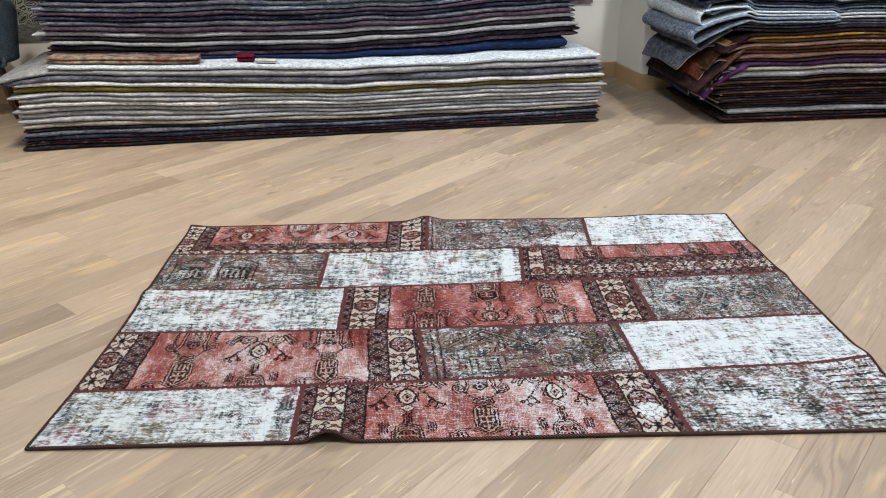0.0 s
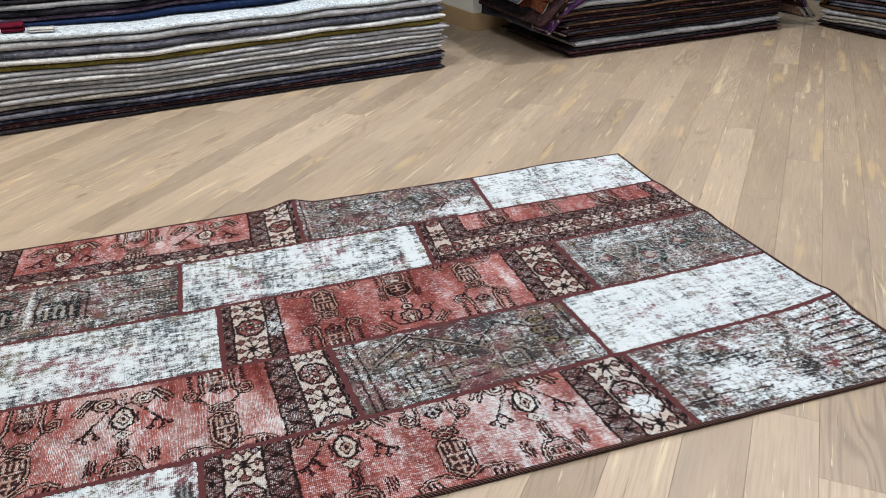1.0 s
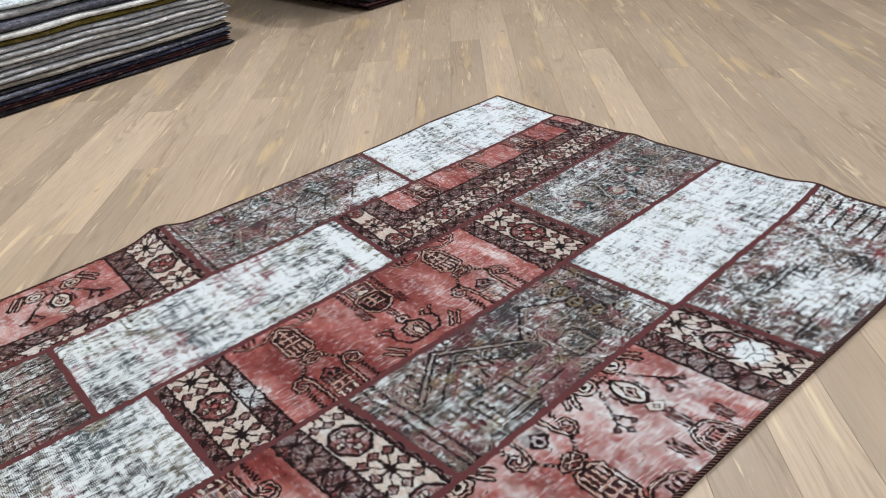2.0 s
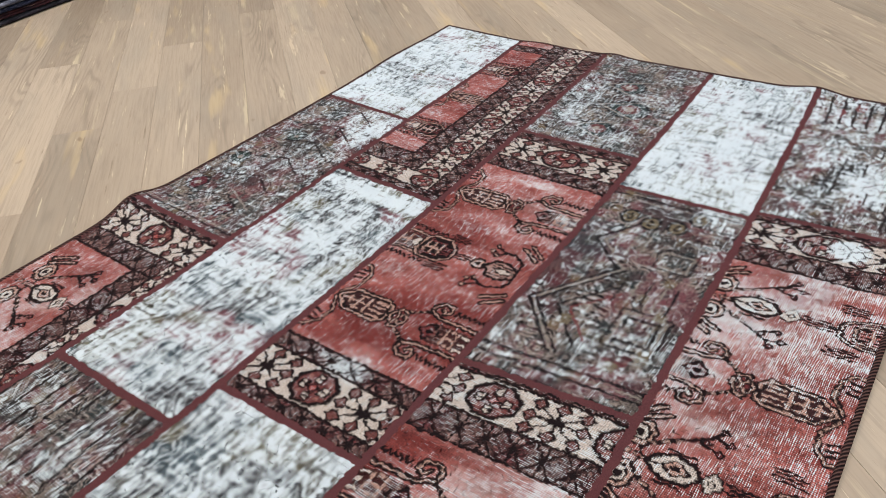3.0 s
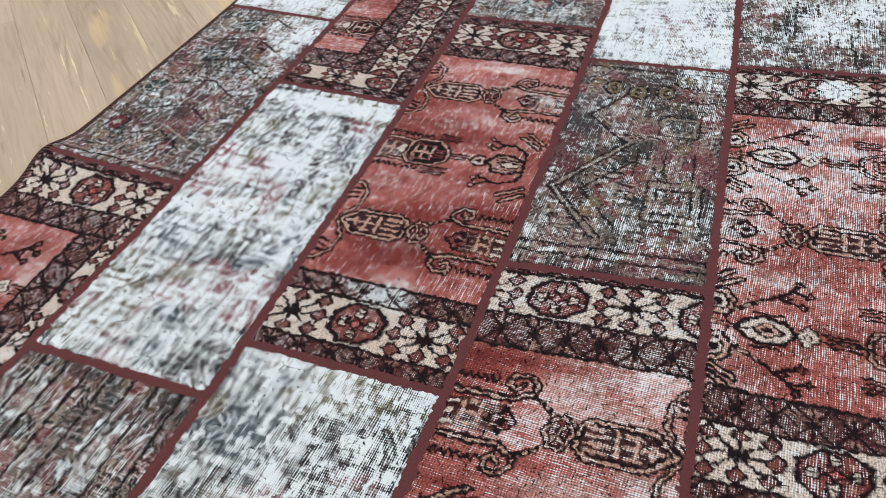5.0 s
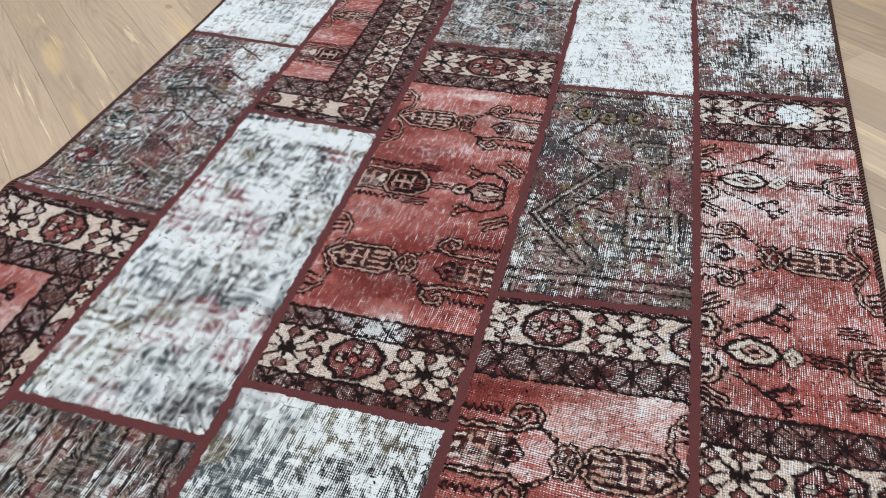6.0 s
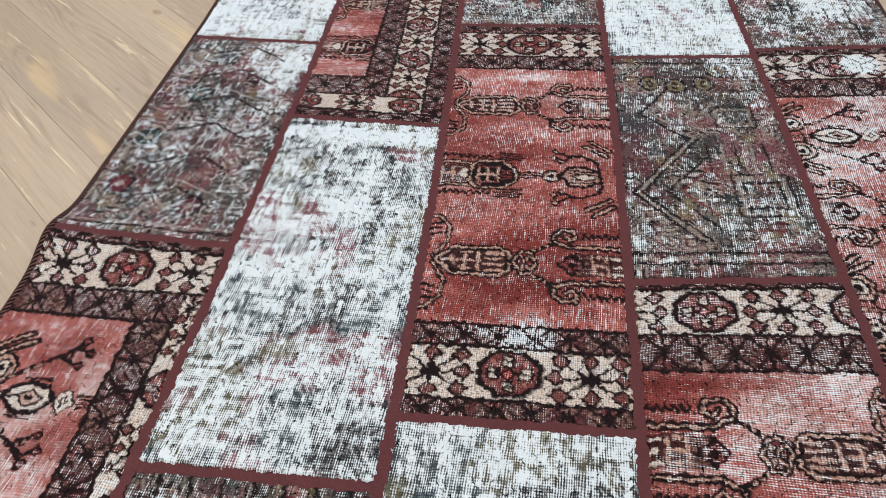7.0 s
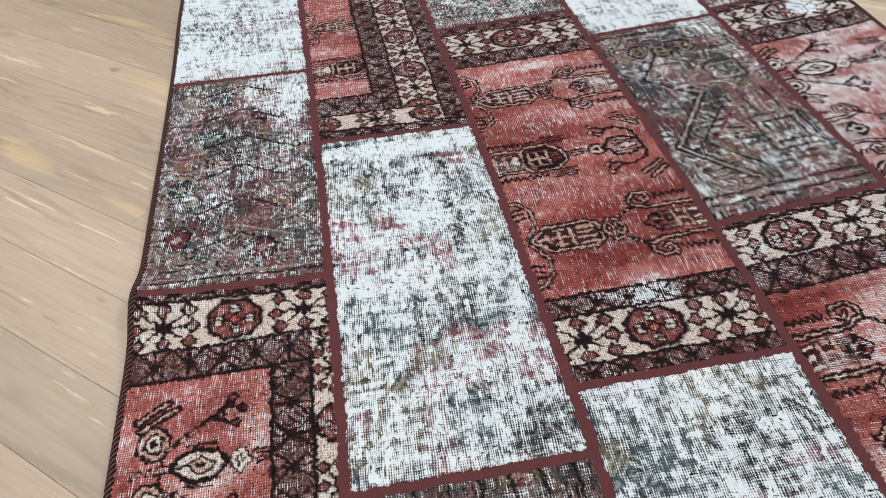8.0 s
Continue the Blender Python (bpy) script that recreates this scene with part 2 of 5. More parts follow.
# the two cuts of each row, at its nearer and farther seam
CUTS = (((0.818, 0.802), (2.083, 2.040)), ((1.236, 1.188), (2.008, 1.978)), ((0.872, 0.858), (2.141, 2.125)), ((0.734, 0.722), (1.640, 1.653)), ((1.200, 1.190), (2.000, 2.018)))


def swell(x, y, cx, cy, rx, ry, high):
    return high * np.exp(-(((x - cx) / rx) ** 2) - ((y - cy) / ry) ** 2)


def rug_lie(x, y):
    """How far the rug stands off the floor: slack waves, a fold at the near edge and a ridge at the far one."""
    h = 0.0022 * (1 + np.sin(3.1 * x + 1.7 * y)) * (0.5 + 0.5 * np.sin(2.3 * y - 1.1 * x))
    h = h + 0.045 * np.exp(-(((x - 0.945 + 0.25 * y) / 0.055) ** 2) - (y / 0.13) ** 2)
    h = h + 0.026 * np.exp(-(((x - 1.18 - 0.1 * (1.87 - y)) / 0.07) ** 2) - ((y - 1.87) / 0.26) ** 2)
    h = h + 0.010 * np.exp(-((np.clip(x - 1.1, 0, 9) / 0.5) ** 2) - ((y - 1.90) / 0.07) ** 2)
    h = h + swell(x, y, -0.01, 1.02, 0.12, 0.06, 0.014) + swell(x, y, 2.85, 0.52, 0.12, 0.07, 0.016)
    h = h + swell(x, y, 2.4, 1.96, 0.2, 0.08, 0.010) + swell(x, y, 2.82, 1.22, 0.05, 0.05, 0.008)
    h = h + swell(x, y, 2.78, 1.52, 0.05, 0.07, 0.006) + swell(x, y, 1.9, 0.05, 0.3, 0.05, 0.005)
    h = h + swell(x, y, -0.04, 1.80, 0.06, 0.05, 0.012)
    return h


def seam(k, x):
    a, b, c = (np.array([s[i] for s in SEAMS])[k] for i in range(3))
    return a + b * x + c * x * x


def rug_at(u, v, lift=0.0, cuts=None):
    """The place of a point u metres along the rug and v rows across it; cuts: the two cuts that this row of pieces keeps to."""
    u, v = np.broadcast_arrays(np.asarray(u, float), np.asarray(v, float))
    k = np.clip(v.astype(int), 0, 4)
    f = v - k
    if cuts:
        r = int(k.flat[0])
        near, far = ([END_A[r + j], cuts[0][j], cuts[1][j], END_B[r + j]] for j in (0, 1))
        mid = [0.0, sum(cuts[0]) / 2, sum(cuts[1]) / 2, LONG]
        x = np.interp(u, mid, near) * (1 - f) + np.interp(u, mid, far) * f
    else:
        a, b = np.array(END_A), np.array(END_B)
        left, right = a[k] * (1 - f) + a[k + 1] * f, b[k] * (1 - f) + b[k + 1] * f
        x = left + (right - left) * u / LONG
    y = seam(k, x) * (1 - f) + seam(k + 1, x) * f
    return np.stack([x, y, rug_lie(x, y) + lift], -1)


def lattice(x, y, fx, fy, seed):
    """Smooth value noise, 0 to 1, with fx and fy cells a metre."""
    px, py = x * fx + 50.3, y * fy + 50.7
    ix, iy = np.floor(px).astype(int), np.floor(py).astype(int)
    gx, gy = px - ix, py - iy
    gx, gy = gx * gx * (3 - 2 * gx), gy * gy * (3 - 2 * gy)

    def val(i, j):
        h = (i * 374761393 + j * 668265263 + seed * 974634777) & 0x7FFFFFFF
        h = ((h ^ (h >> 13)) * 1274126177) & 0x7FFFFFFF
        return ((h ^ (h >> 16)) & 0xFFFF) / 65535.0

    lo = val(ix, iy) * (1 - gx) + val(ix + 1, iy) * gx
    hi = val(ix, iy + 1) * (1 - gx) + val(ix + 1, iy + 1) * gx
    return lo * (1 - gy) + hi * gy


def cloud(x, y, fx, fy, seed, octaves=4, gain=0.55):
    total, size, amp = 0.0, 0.0, 1.0
    for o in range(octaves):
        total = total + amp * lattice(x, y, fx * 2**o, fy * 2**o, seed + 11 * o)
        size += amp
        amp *= gain
    return total / size


def step(v, lo, hi):
    t = np.clip((v - lo) / (hi - lo), 0, 1)
    return t * t * (3 - 2 * t)


INK, CREAM, MAROON, BRICK, TAN = srgb(24, 16, 18), srgb(204, 190, 180), srgb(84, 55, 54), srgb(112, 50, 50), srgb(184, 146, 132)
BACK_RGB = srgb(78, 46, 49)


class Cloth:
    """A piece of carpet that is dyed knot by knot. x runs along the rug, y across it, in metres from the piece's corner."""

    def __init__(self, wide, high, knot, seed):
        self.wide, self.high, self.seed = wide, high, seed
        self.xs = np.linspace(0, wide, int(wide / knot) + 1)
        self.ys = np.linspace(0, high, int(high / knot) + 1)
        self.x, self.y = np.meshgrid(self.xs, self.ys)
        self.rgb = np.zeros((*self.x.shape, 3))
        self.wear = np.zeros(self.x.shape)
        self.wx = self.x + 0.0035 * (lattice(self.x, self.y, 22, 22, seed + 1) - 0.5) + 0.0020 * (lattice(self.x, self.y, 170, 170, seed + 3) - 0.5)
        self.wy = self.y + 0.0035 * (lattice(self.x, self.y, 22, 22, seed + 2) - 0.5) + 0.0020 * (lattice(self.x, self.y, 170, 170, seed + 4) - 0.5)
        self.pen, self.red = 1.0, False
        self.place(0, 0)

    def place(self, ox, oy, sa=1.0, sb=1.0, swap=False):
        """Draw from here on in a = along, b = up, with the foot at ox, oy; swap turns it by a quarter."""
        self.o, self.s, self.swap = (ox, oy), (sa, sb), swap

    def window(self, a0, a1, b0, b1):
        ends = []
        for lo, hi, o, s in ((a0, a1, self.o[0], self.s[0]), (b0, b1, self.o[1], self.s[1])):
            p, q = sorted((lo * s, hi * s))
            ends.append((p, q, o))
        if self.swap:
            ends = [(ends[1][0], ends[1][1], self.o[0]), (ends[0][0], ends[0][1], self.o[1])]
        cut = []
        for (p, q, o), grid in zip(ends, (self.xs, self.ys)):
            cut.append(slice(*np.searchsorted(grid, (p + o - 0.012, q + o + 0.012))))
        w = (cut[1], cut[0])
        dx, dy = self.wx[w] - self.o[0], self.wy[w] - self.o[1]
        if self.swap:
            dx, dy = dy, dx
        return w, dx / self.s[0], dy / self.s[1]

    def lay(self, w, mask, rgb):
        if mask.size:
            m = np.clip(mask, 0, 1)[..., None]
            self.rgb[w] = self.rgb[w] * (1 - m) + np.array(rgb) * m

    def stroke(self, points, width, rgb, closed=False, wear=None):
        points = list(points) + ([points[0]] if closed else [])
        width = width * self.pen
        for (a0, b0), (a1, b1) in zip(points, points[1:]):
            w, a, b = self.window(min(a0, a1) - width, max(a0, a1) + width, min(b0, b1) - width, max(b0, b1) + width)
            da, db = a1 - a0, b1 - b0
            t = np.clip(((a - a0) * da + (b - b0) * db) / (da * da + db * db + 1e-12), 0, 1)
            d = np.hypot(a - a0 - t * da, b - b0 - t * db)
            m = 1 - step(d, width / 2 - 0.0008, width / 2 + 0.0014)
            self.lay(w, m, rgb)
            if wear is not None:
                self.wear[w] = self.wear[w] * (1 - m) + wear * m

    def rope(self, points, width, dark=INK, light=TAN):
        """Three lines side by side: dark, light, dark."""
        self.stroke(points, width * 1.65, dark)
        self.stroke(points, width * 0.36, light)

    def diamond(self, a, b, ra, rb, rgb):
        w, x, y = self.window(a - ra, a + ra, b - rb, b + rb)
        d = np.abs(x - a) / ra + np.abs(y - b) / rb
        self.lay(w, 1 - step(d, 0.9, 1.05), rgb)

    def octagon(self, a, b, ra, rb, rgb):
        w, x, y = self.window(a - ra, a + ra, b - rb, b + rb)
        p, q = np.abs(x - a) / ra, np.abs(y - b) / rb
        d = np.maximum(np.maximum(p, q), (p + q) / 1.42)
        self.lay(w, 1 - step(d, 0.94, 1.04), rgb)

    def block(self, a0, a1, b0, b1, rgb, strength=1.0):
        w, x, y = self.window(a0, a1, b0, b1)
        e = 0.0012
        m = step(x, a0 - e, a0 + e) * (1 - step(x, a1 - e, a1 + e)) * step(y, b0 - e, b0 + e) * (1 - step(y, b1 - e, b1 + e))
        self.lay(w, m * strength, rgb)

    def hatch(self, a0, a1, b0, b1, pitch, rgb, strength=0.7):
        """Zigzag hatching that turns over every few lines."""
        w, x, y = self.window(a0, a1, b0, b1)
        inside = (x > a0) & (x < a1) & (y > b0) & (y < b1)
        flip = np.abs(((y / (pitch * 4.2)) % 2) - 1) * pitch * 4.2
        k = np.abs((((x - a0) + flip) / pitch) % 1 - 0.5)
        k2 = np.abs((((x - a0) - 0.7 * flip) / (pitch * 1.7)) % 1 - 0.5)
        m = np.maximum(1 - step(k, 0.10, 0.22), 0.7 * (1 - step(k2, 0.05, 0.14)))
        n = lattice(x, y, 70, 70, self.seed + 5)
        self.lay(w, m * inside * strength * (0.35 + n), rgb)

    # -- the drawn figures of the red pieces

    def leaf_bundle(self, a0, a1, b0, b1, rows):
        """Short dark dashes laid like bricks, in a tapered bundle."""
        for i in range(rows):
            a = a0 + (a1 - a0) * (i + 0.5) / rows
            wide = (a1 - a0) / rows * 0.62
            off = 0.5 * (i % 2)
            n = 4
            for j in range(n):
                lo = b0 + (b1 - b0) * (j + off) / (n + 0.5)
                self.stroke([(a, lo), (a, lo + (b1 - b0) / n * 0.62)], wide, INK)

    def tree(self):
        """A plant on a barred foot: a bundle of leaves, a cream lozenge, a long bud, two ringed eyes with rays, forked twigs and tassels."""
        self.pen = 1.0
        self.rope([(-0.048, -0.01), (-0.046, 0.030), (-0.034, 0.062), (-0.016, 0.074), (0.016, 0.074), (0.034, 0.062), (0.046, 0.030), (0.048, -0.01)], 0.0085)
        self.rope([(-0.034, -0.01), (-0.031, 0.026), (-0.020, 0.048), (0.020, 0.048), (0.031, 0.026), (0.034, -0.01)], 0.0075)
        for a in (-0.018, -0.006, 0.006, 0.018):
            self.stroke([(a, -0.01), (a, 0.036)], 0.0055, INK)
        self.stroke([(-0.03, 0.016), (0.03, 0.016)], 0.004, TAN), self.stroke([(0, 0.072), (0, 0.092)], 0.008, INK)
        self.leaf_bundle(-0.017, 0.017, 0.086, 0.150, 4)
        for ra, rb, c in ((0.031, 0.026, INK), (0.025, 0.020, CREAM), (0.012, 0.009, INK), (0.007, 0.005, CREAM)):
            self.diamond(0, 0.170, ra, rb, c)
        bud = [(0, 0.188), (0.026, 0.212), (0.031, 0.245), (0.022, 0.270), (0, 0.292), (-0.022, 0.270), (-0.031, 0.245), (-0.026, 0.212)]
        self.octagon(0, 0.240, 0.026, 0.046, CREAM)
        self.stroke(bud, 0.0085, INK, True)
        self.diamond(0, 0.236, 0.021, 0.032, INK), self.diamond(0, 0.236, 0.015, 0.023, TAN), self.diamond(0, 0.236, 0.008, 0.013, INK)
        self.stroke([(0, 0.256), (0, 0.292)], 0.005, INK)
        for k in (-1, 1):
            self.stroke([(0.038 * k, 0.212), (0.039 * k, 0.262)], 0.005, INK)
        for i in range(5):
            self.block(-0.0075, 0.0075, 0.292 + 0.0145 * i, 0.302 + 0.0145 * i, INK), self.block(-0.003, 0.003, 0.2945 + 0.0145 * i, 0.2995 + 0.0145 * i, TAN)
        for k in (-1, 1):
            e = 0.053 * k
            for ra, rb, c in ((0.036, 0.031, INK), (0.029, 0.0245, TAN), (0.0225, 0.0185, INK), (0.0165, 0.013, CREAM), (0.009, 0.007, INK)):
                self.octagon(e, 0.320, ra, rb, c)
            self.stroke([(0.006 * k, 0.303), (0.024 * k, 0.308)], 0.006, INK)
            for a0, b0, a1, b1 in ((0.082, 0.346, 0.116, 0.286), (0.098, 0.352, 0.134, 0.300)):
                self.rope([(a0 * k, b0), (a1 * k, b1)], 0.0105)
            for i in range(3):
                f0, f1 = i / 3, i / 3 + 0.24
                self.stroke([(k * (0.036 + 0.036 * f0), 0.298 - 0.056 * f0), (k * (0.036 + 0.036 * f1), 0.298 - 0.056 * f1)], 0.0095, INK)
                self.stroke([(k * (0.038 + 0.036 * f0), 0.294 - 0.056 * f0), (k * (0.034 + 0.036 * f1), 0.300 - 0.056 * f1)], 0.003, TAN)
            self.stroke([(0.074 * k, 0.240), (0.088 * k, 0.222), (0.104 * k, 0.196), (0.100 * k, 0.168)], 0.0075, INK)
            self.stroke([(0.088 * k, 0.222), (0.076 * k, 0.198), (0.070 * k, 0.180)], 0.0075, INK), self.stroke([(0.100 * k, 0.202), (0.120 * k, 0.186)], 0.0075, INK)
            for a, b in ((0.098, 0.166), (0.069, 0.178), (0.122, 0.184), (0.088, 0.208)):
                self.diamond(k * a, b, 0.0125, 0.0125, INK), self.diamond(k * a, b, 0.005, 0.005, BRICK)
            self.leaf_bundle(*sorted((0.060 * k, 0.094 * k)), 0.030, 0.092, 4)

    def lantern(self):
        """A tall banded lantern between tassels; over it a bundle of leaves, a knot and an open flower with tendrils."""
        self.pen = 1.0
        self.block(-0.030, 0.030, -0.01, 0.090, INK, 0.8)
        for k in (-1, 1):
            self.rope([(0.040 * k, -0.01), (0.040 * k, 0.074)], 0.0085)
            for i in range(8):
                self.stroke([(0.058 * k, 0.002 + 0.014 * i), (0.070 * k, 0.009 + 0.014 * i), (0.058 * k, 0.016 + 0.014 * i)], 0.0048, INK)
            self.leaf_bundle(*sorted((0.050 * k, 0.080 * k)), 0.124, 0.190, 4)
        self.block(-0.024, 0.024, 0.004, 0.010, TAN), self.block(-0.004, 0.004, 0.010, 0.030, TAN), self.block(-0.024, 0.024, 0.030, 0.036, TAN), self.diamond(0, 0.058, 0.020, 0.016, CREAM)
        hull = [(0.028, 0.072), (0.046, 0.086), (0.047, 0.140), (0.020, 0.168), (-0.020, 0.168), (-0.047, 0.140), (-0.046, 0.086), (-0.028, 0.072)]
        self.octagon(0, 0.120, 0.044, 0.046, INK)
        self.stroke(hull, 0.0150, INK, True), self.stroke(hull, 0.0040, TAN, True)
        self.block(-0.028, 0.028, 0.086, 0.091, TAN), self.block(-0.028, 0.028, 0.108, 0.113, TAN), self.block(-0.028, 0.028, 0.130, 0.135, TAN)
        self.block(-0.004, 0.004, 0.091, 0.130, TAN), self.block(-0.030, -0.025, 0.086, 0.135, BRICK), self.block(0.025, 0.030, 0.086, 0.135, BRICK)
        for a in (-0.015, -0.005, 0.005, 0.015):
            self.block(a - 0.0024, a + 0.0024, 0.140, 0.160, BRICK)
        self.leaf_bundle(-0.014, 0.014, 0.172, 0.226, 3)
        self.octagon(0, 0.244, 0.024, 0.020, INK), self.octagon(0, 0.244, 0.017, 0.014, TAN), self.octagon(0, 0.244, 0.009, 0.007, INK)
        bloom = [(0, 0.262), (0.032, 0.284), (0.036, 0.318), (0.018, 0.350), (-0.018, 0.350), (-0.036, 0.318), (-0.032, 0.284)]
        self.octagon(0, 0.306, 0.032, 0.040, srgb(168, 128, 118)), self.stroke(bloom, 0.008, INK, True)
        for a in (-0.022, -0.011, 0.011, 0.022):
            self.stroke([(a, 0.284), (a * 0.8, 0.340)], 0.004, INK)
        self.diamond(0, 0.316, 0.015, 0.034, INK), self.diamond(0, 0.318, 0.010, 0.026, CREAM)
        for k in (-1, 1):
            self.stroke([(0.024 * k, 0.352), (0.052 * k, 0.344), (0.074 * k, 0.310), (0.070 * k, 0.284), (0.086 * k, 0.258)], 0.0080, INK)
            self.stroke([(0.070 * k, 0.290), (0.056 * k, 0.270)], 0.007, INK)
            for a, b in ((0.088, 0.254), (0.054, 0.266), (0.064, 0.250)):
                self.diamond(k * a, b, 0.0120, 0.0120, INK), self.diamond(k * a, b, 0.005, 0.005, TAN)
            for a0, b0, a1, b1 in ((0.076, 0.366, 0.112, 0.318), (0.096, 0.372, 0.130, 0.332)):
                self.rope([(a0 * k, b0), (a1 * k, b1)], 0.0095)

    def lyre(self):
        """A banded lantern with hooks below; over it a knot, two ropes that curl into scrolls, and a tall box between rails."""
        self.pen = 1.0
        for k in (-1, 1):
            self.rope([(0.008 * k, 0.016), (0.050 * k, 0.042), (0.095 * k, 0.040), (0.120 * k, 0.018), (0.124 * k, -0.02)], 0.0075)
            for a in (0.072, 0.088, 0.102):
                self.stroke([(a * k, 0.024), ((a - 0.006) * k, 0.004)], 0.007, INK)
            self.stroke([(0.026 * k, 0.206), (0.060 * k, 0.252)], 0.010, INK)
            for i in range(4):
                self.diamond(k * (0.032 + 0.008 * i), 0.213 + 0.0108 * i, 0.0038, 0.0038, TAN)
            self.rope([(0.056 * k, 0.250), (0.078 * k, 0.250), (0.094 * k, 0.266), (0.092 * k, 0.288), (0.074 * k, 0.294), (0.064 * k, 0.282), (0.074 * k, 0.272)], 0.0088)
            self.rope([(0.058 * k, 0.254), (0.046 * k, 0.282), (0.044 * k, 0.42)], 0.0095)
            for i in range(8):
                self.stroke([(0.070 * k, 0.306 + 0.013 * i), (0.084 * k, 0.3125 + 0.013 * i), (0.070 * k, 0.319 + 0.013 * i)], 0.0048, INK)
        hull = [(0, 0.022), (0.034, 0.058), (0.036, 0.148), (0.020, 0.166), (-0.020, 0.166), (-0.036, 0.148), (-0.034, 0.058)]
        self.octagon(0, 0.108, 0.036, 0.060, srgb(58, 34, 35)), self.diamond(0, 0.058, 0.030, 0.034, srgb(58, 34, 35))
        self.stroke(hull, 0.0150, INK, True), self.stroke(hull, 0.0040, TAN, True)
        self.block(-0.003, 0.003, 0.034, 0.100, TAN), self.block(-0.014, 0.014, 0.052, 0.059, TAN)
        self.block(-0.026, 0.026, 0.104, 0.111, TAN)
        for a in (-0.020, 0.020):
            self.block(a - 0.003, a + 0.003, 0.070, 0.096, TAN)
        self.block(-0.022, 0.022, 0.077, 0.083, TAN)
        for a in (-0.022, -0.0075, 0.0075, 0.022):
            self.block(a - 0.003, a + 0.003, 0.118, 0.156, TAN)
        self.stroke([(0, 0.164), (0, 0.180)], 0.008, INK)
        knot = [(0, 0.174), (0.030, 0.190), (0.026, 0.206), (0, 0.218), (-0.026, 0.206), (-0.030, 0.190)]
        self.octagon(0, 0.196, 0.025, 0.020, BRICK)
        self.rope(knot + knot[:1], 0.0085), self.rope([(-0.018, 0.188), (0.018, 0.206)], 0.006), self.rope([(0.018, 0.188), (-0.018, 0.206)], 0.006)
        self.block(-0.030, 0.030, 0.286, 0.42, INK, 0.85), self.diamond(0, 0.286, 0.032, 0.030, INK), self.diamond(0, 0.284, 0.020, 0.020, BRICK), self.diamond(0, 0.286, 0.010, 0.011, INK)
        for b in (0.296, 0.310):
            for i in range(4):
                self.block(-0.026 + 0.014 * i, -0.018 + 0.014 * i, b, b + 0.008, srgb(120, 84, 78))
        self.block(-0.026, 0.026, 0.322, 0.328, TAN), self.block(-0.026, 0.026, 0.350, 0.356, TAN), self.block(-0.004, 0.004, 0.328, 0.350, TAN)
        for a in (-0.022, 0.022):
            self.block(a - 0.004, a + 0.004, 0.333, 0.345, TAN), self.block(a - 0.004, a + 0.004, 0.362, 0.42, CREAM)
        self.block(-0.004, 0.004, 0.366, 0.42, CREAM)

    # -- borders: bands along b between a0 and a1

    def dark_band(self, a0, a1, b0, b1):
        """Crossed and hatched lozenges in black on dull rose."""
        self.pen = 1.0
        w, x, y = self.window(a0, a1, b0, b1)
        self.wear[w] = np.where((x > a0) & (x < a1) & (y > b0) & (y < b1), np.minimum(self.wear[w], 0.36), self.wear[w])
        self.block(a0, a1, b0, b1, MAROON)
        half, mid, cell = (a1 - a0) / 2, (a0 + a1) / 2, 0.058
        tones = (srgb(156, 122, 115), srgb(112, 56, 58), srgb(140, 104, 98))
        for i, b in enumerate(np.arange(b0 - cell * 0.3, b1 + cell, cell)):
            e0, e1 = max(b - cell / 2, b0), min(b + cell / 2, b1)
            if e1 - e0 < 0.008:
                continue
            self.hatch(a0 + 0.004, a1 - 0.004, e0, e1, 0.0105, tones[(i + self.seed) % 3], 0.9), self.hatch(a0 + 0.004, a1 - 0.004, e0, e1, 0.017, INK, 0.75)
            self.diamond(a0 + half * 0.36, b, half * 0.30, cell * 0.20, tones[(i + 1) % 3]), self.diamond(a1 - half * 0.36, b, half * 0.30, cell * 0.20, tones[i % 3])
            self.stroke([(a0, b - cell / 2), (a1, b + cell / 2)], 0.0037, INK), self.stroke([(a1, b - cell / 2), (a0, b + cell / 2)], 0.0037, INK)
            self.stroke([(a0 + 0.006, b), (a1 - 0.006, b)], 0.0050, INK), self.stroke([(mid, b - 0.010), (mid, b + 0.010)], 0.005, INK)
        self.stroke([(a0, b0), (a0, b1)], 0.0065, INK), self.stroke([(a1, b0), (a1, b1)], 0.0065, INK)

    def star(self, a, b, ra, rb):
        """Eight outlined lozenges round a dark cross, tied to it by dotted stems."""
        d = min(ra, rb) * 0.34
        for p, q in ((-0.66, -0.80), (-0.70, 0), (-0.66, 0.80), (0.66, -0.80), (0.70, 0), (0.66, 0.80), (0, -0.92), (0, 0.92)):
            x, y = a + p * ra, b + q * rb
            for f in (0.2, 0.42, 0.62):
                self.block(a + (x - a) * f - 0.0032, a + (x - a) * f + 0.0032, b + (y - b) * f - 0.0032, b + (y - b) * f + 0.0032, INK)
            self.stroke([(a, b), (x, y)], 0.0034, INK)
            self.diamond(x, y, d * 1.12, d * 1.12, INK), self.diamond(x, y, d * 0.72, d * 0.72, srgb(112, 66, 62))
        self.block(a - ra * 0.26, a + ra * 0.26, b - rb * 0.10, b + rb * 0.10, INK), self.block(a - ra * 0.10, a + ra * 0.10, b - rb * 0.26, b + rb * 0.26, INK)
        for p in (-1, 1):
            self.stroke([(a - ra * 0.24, b + p * rb * 0.24), (a + ra * 0.24, b + p * rb * 0.24)], 0.0045, INK)

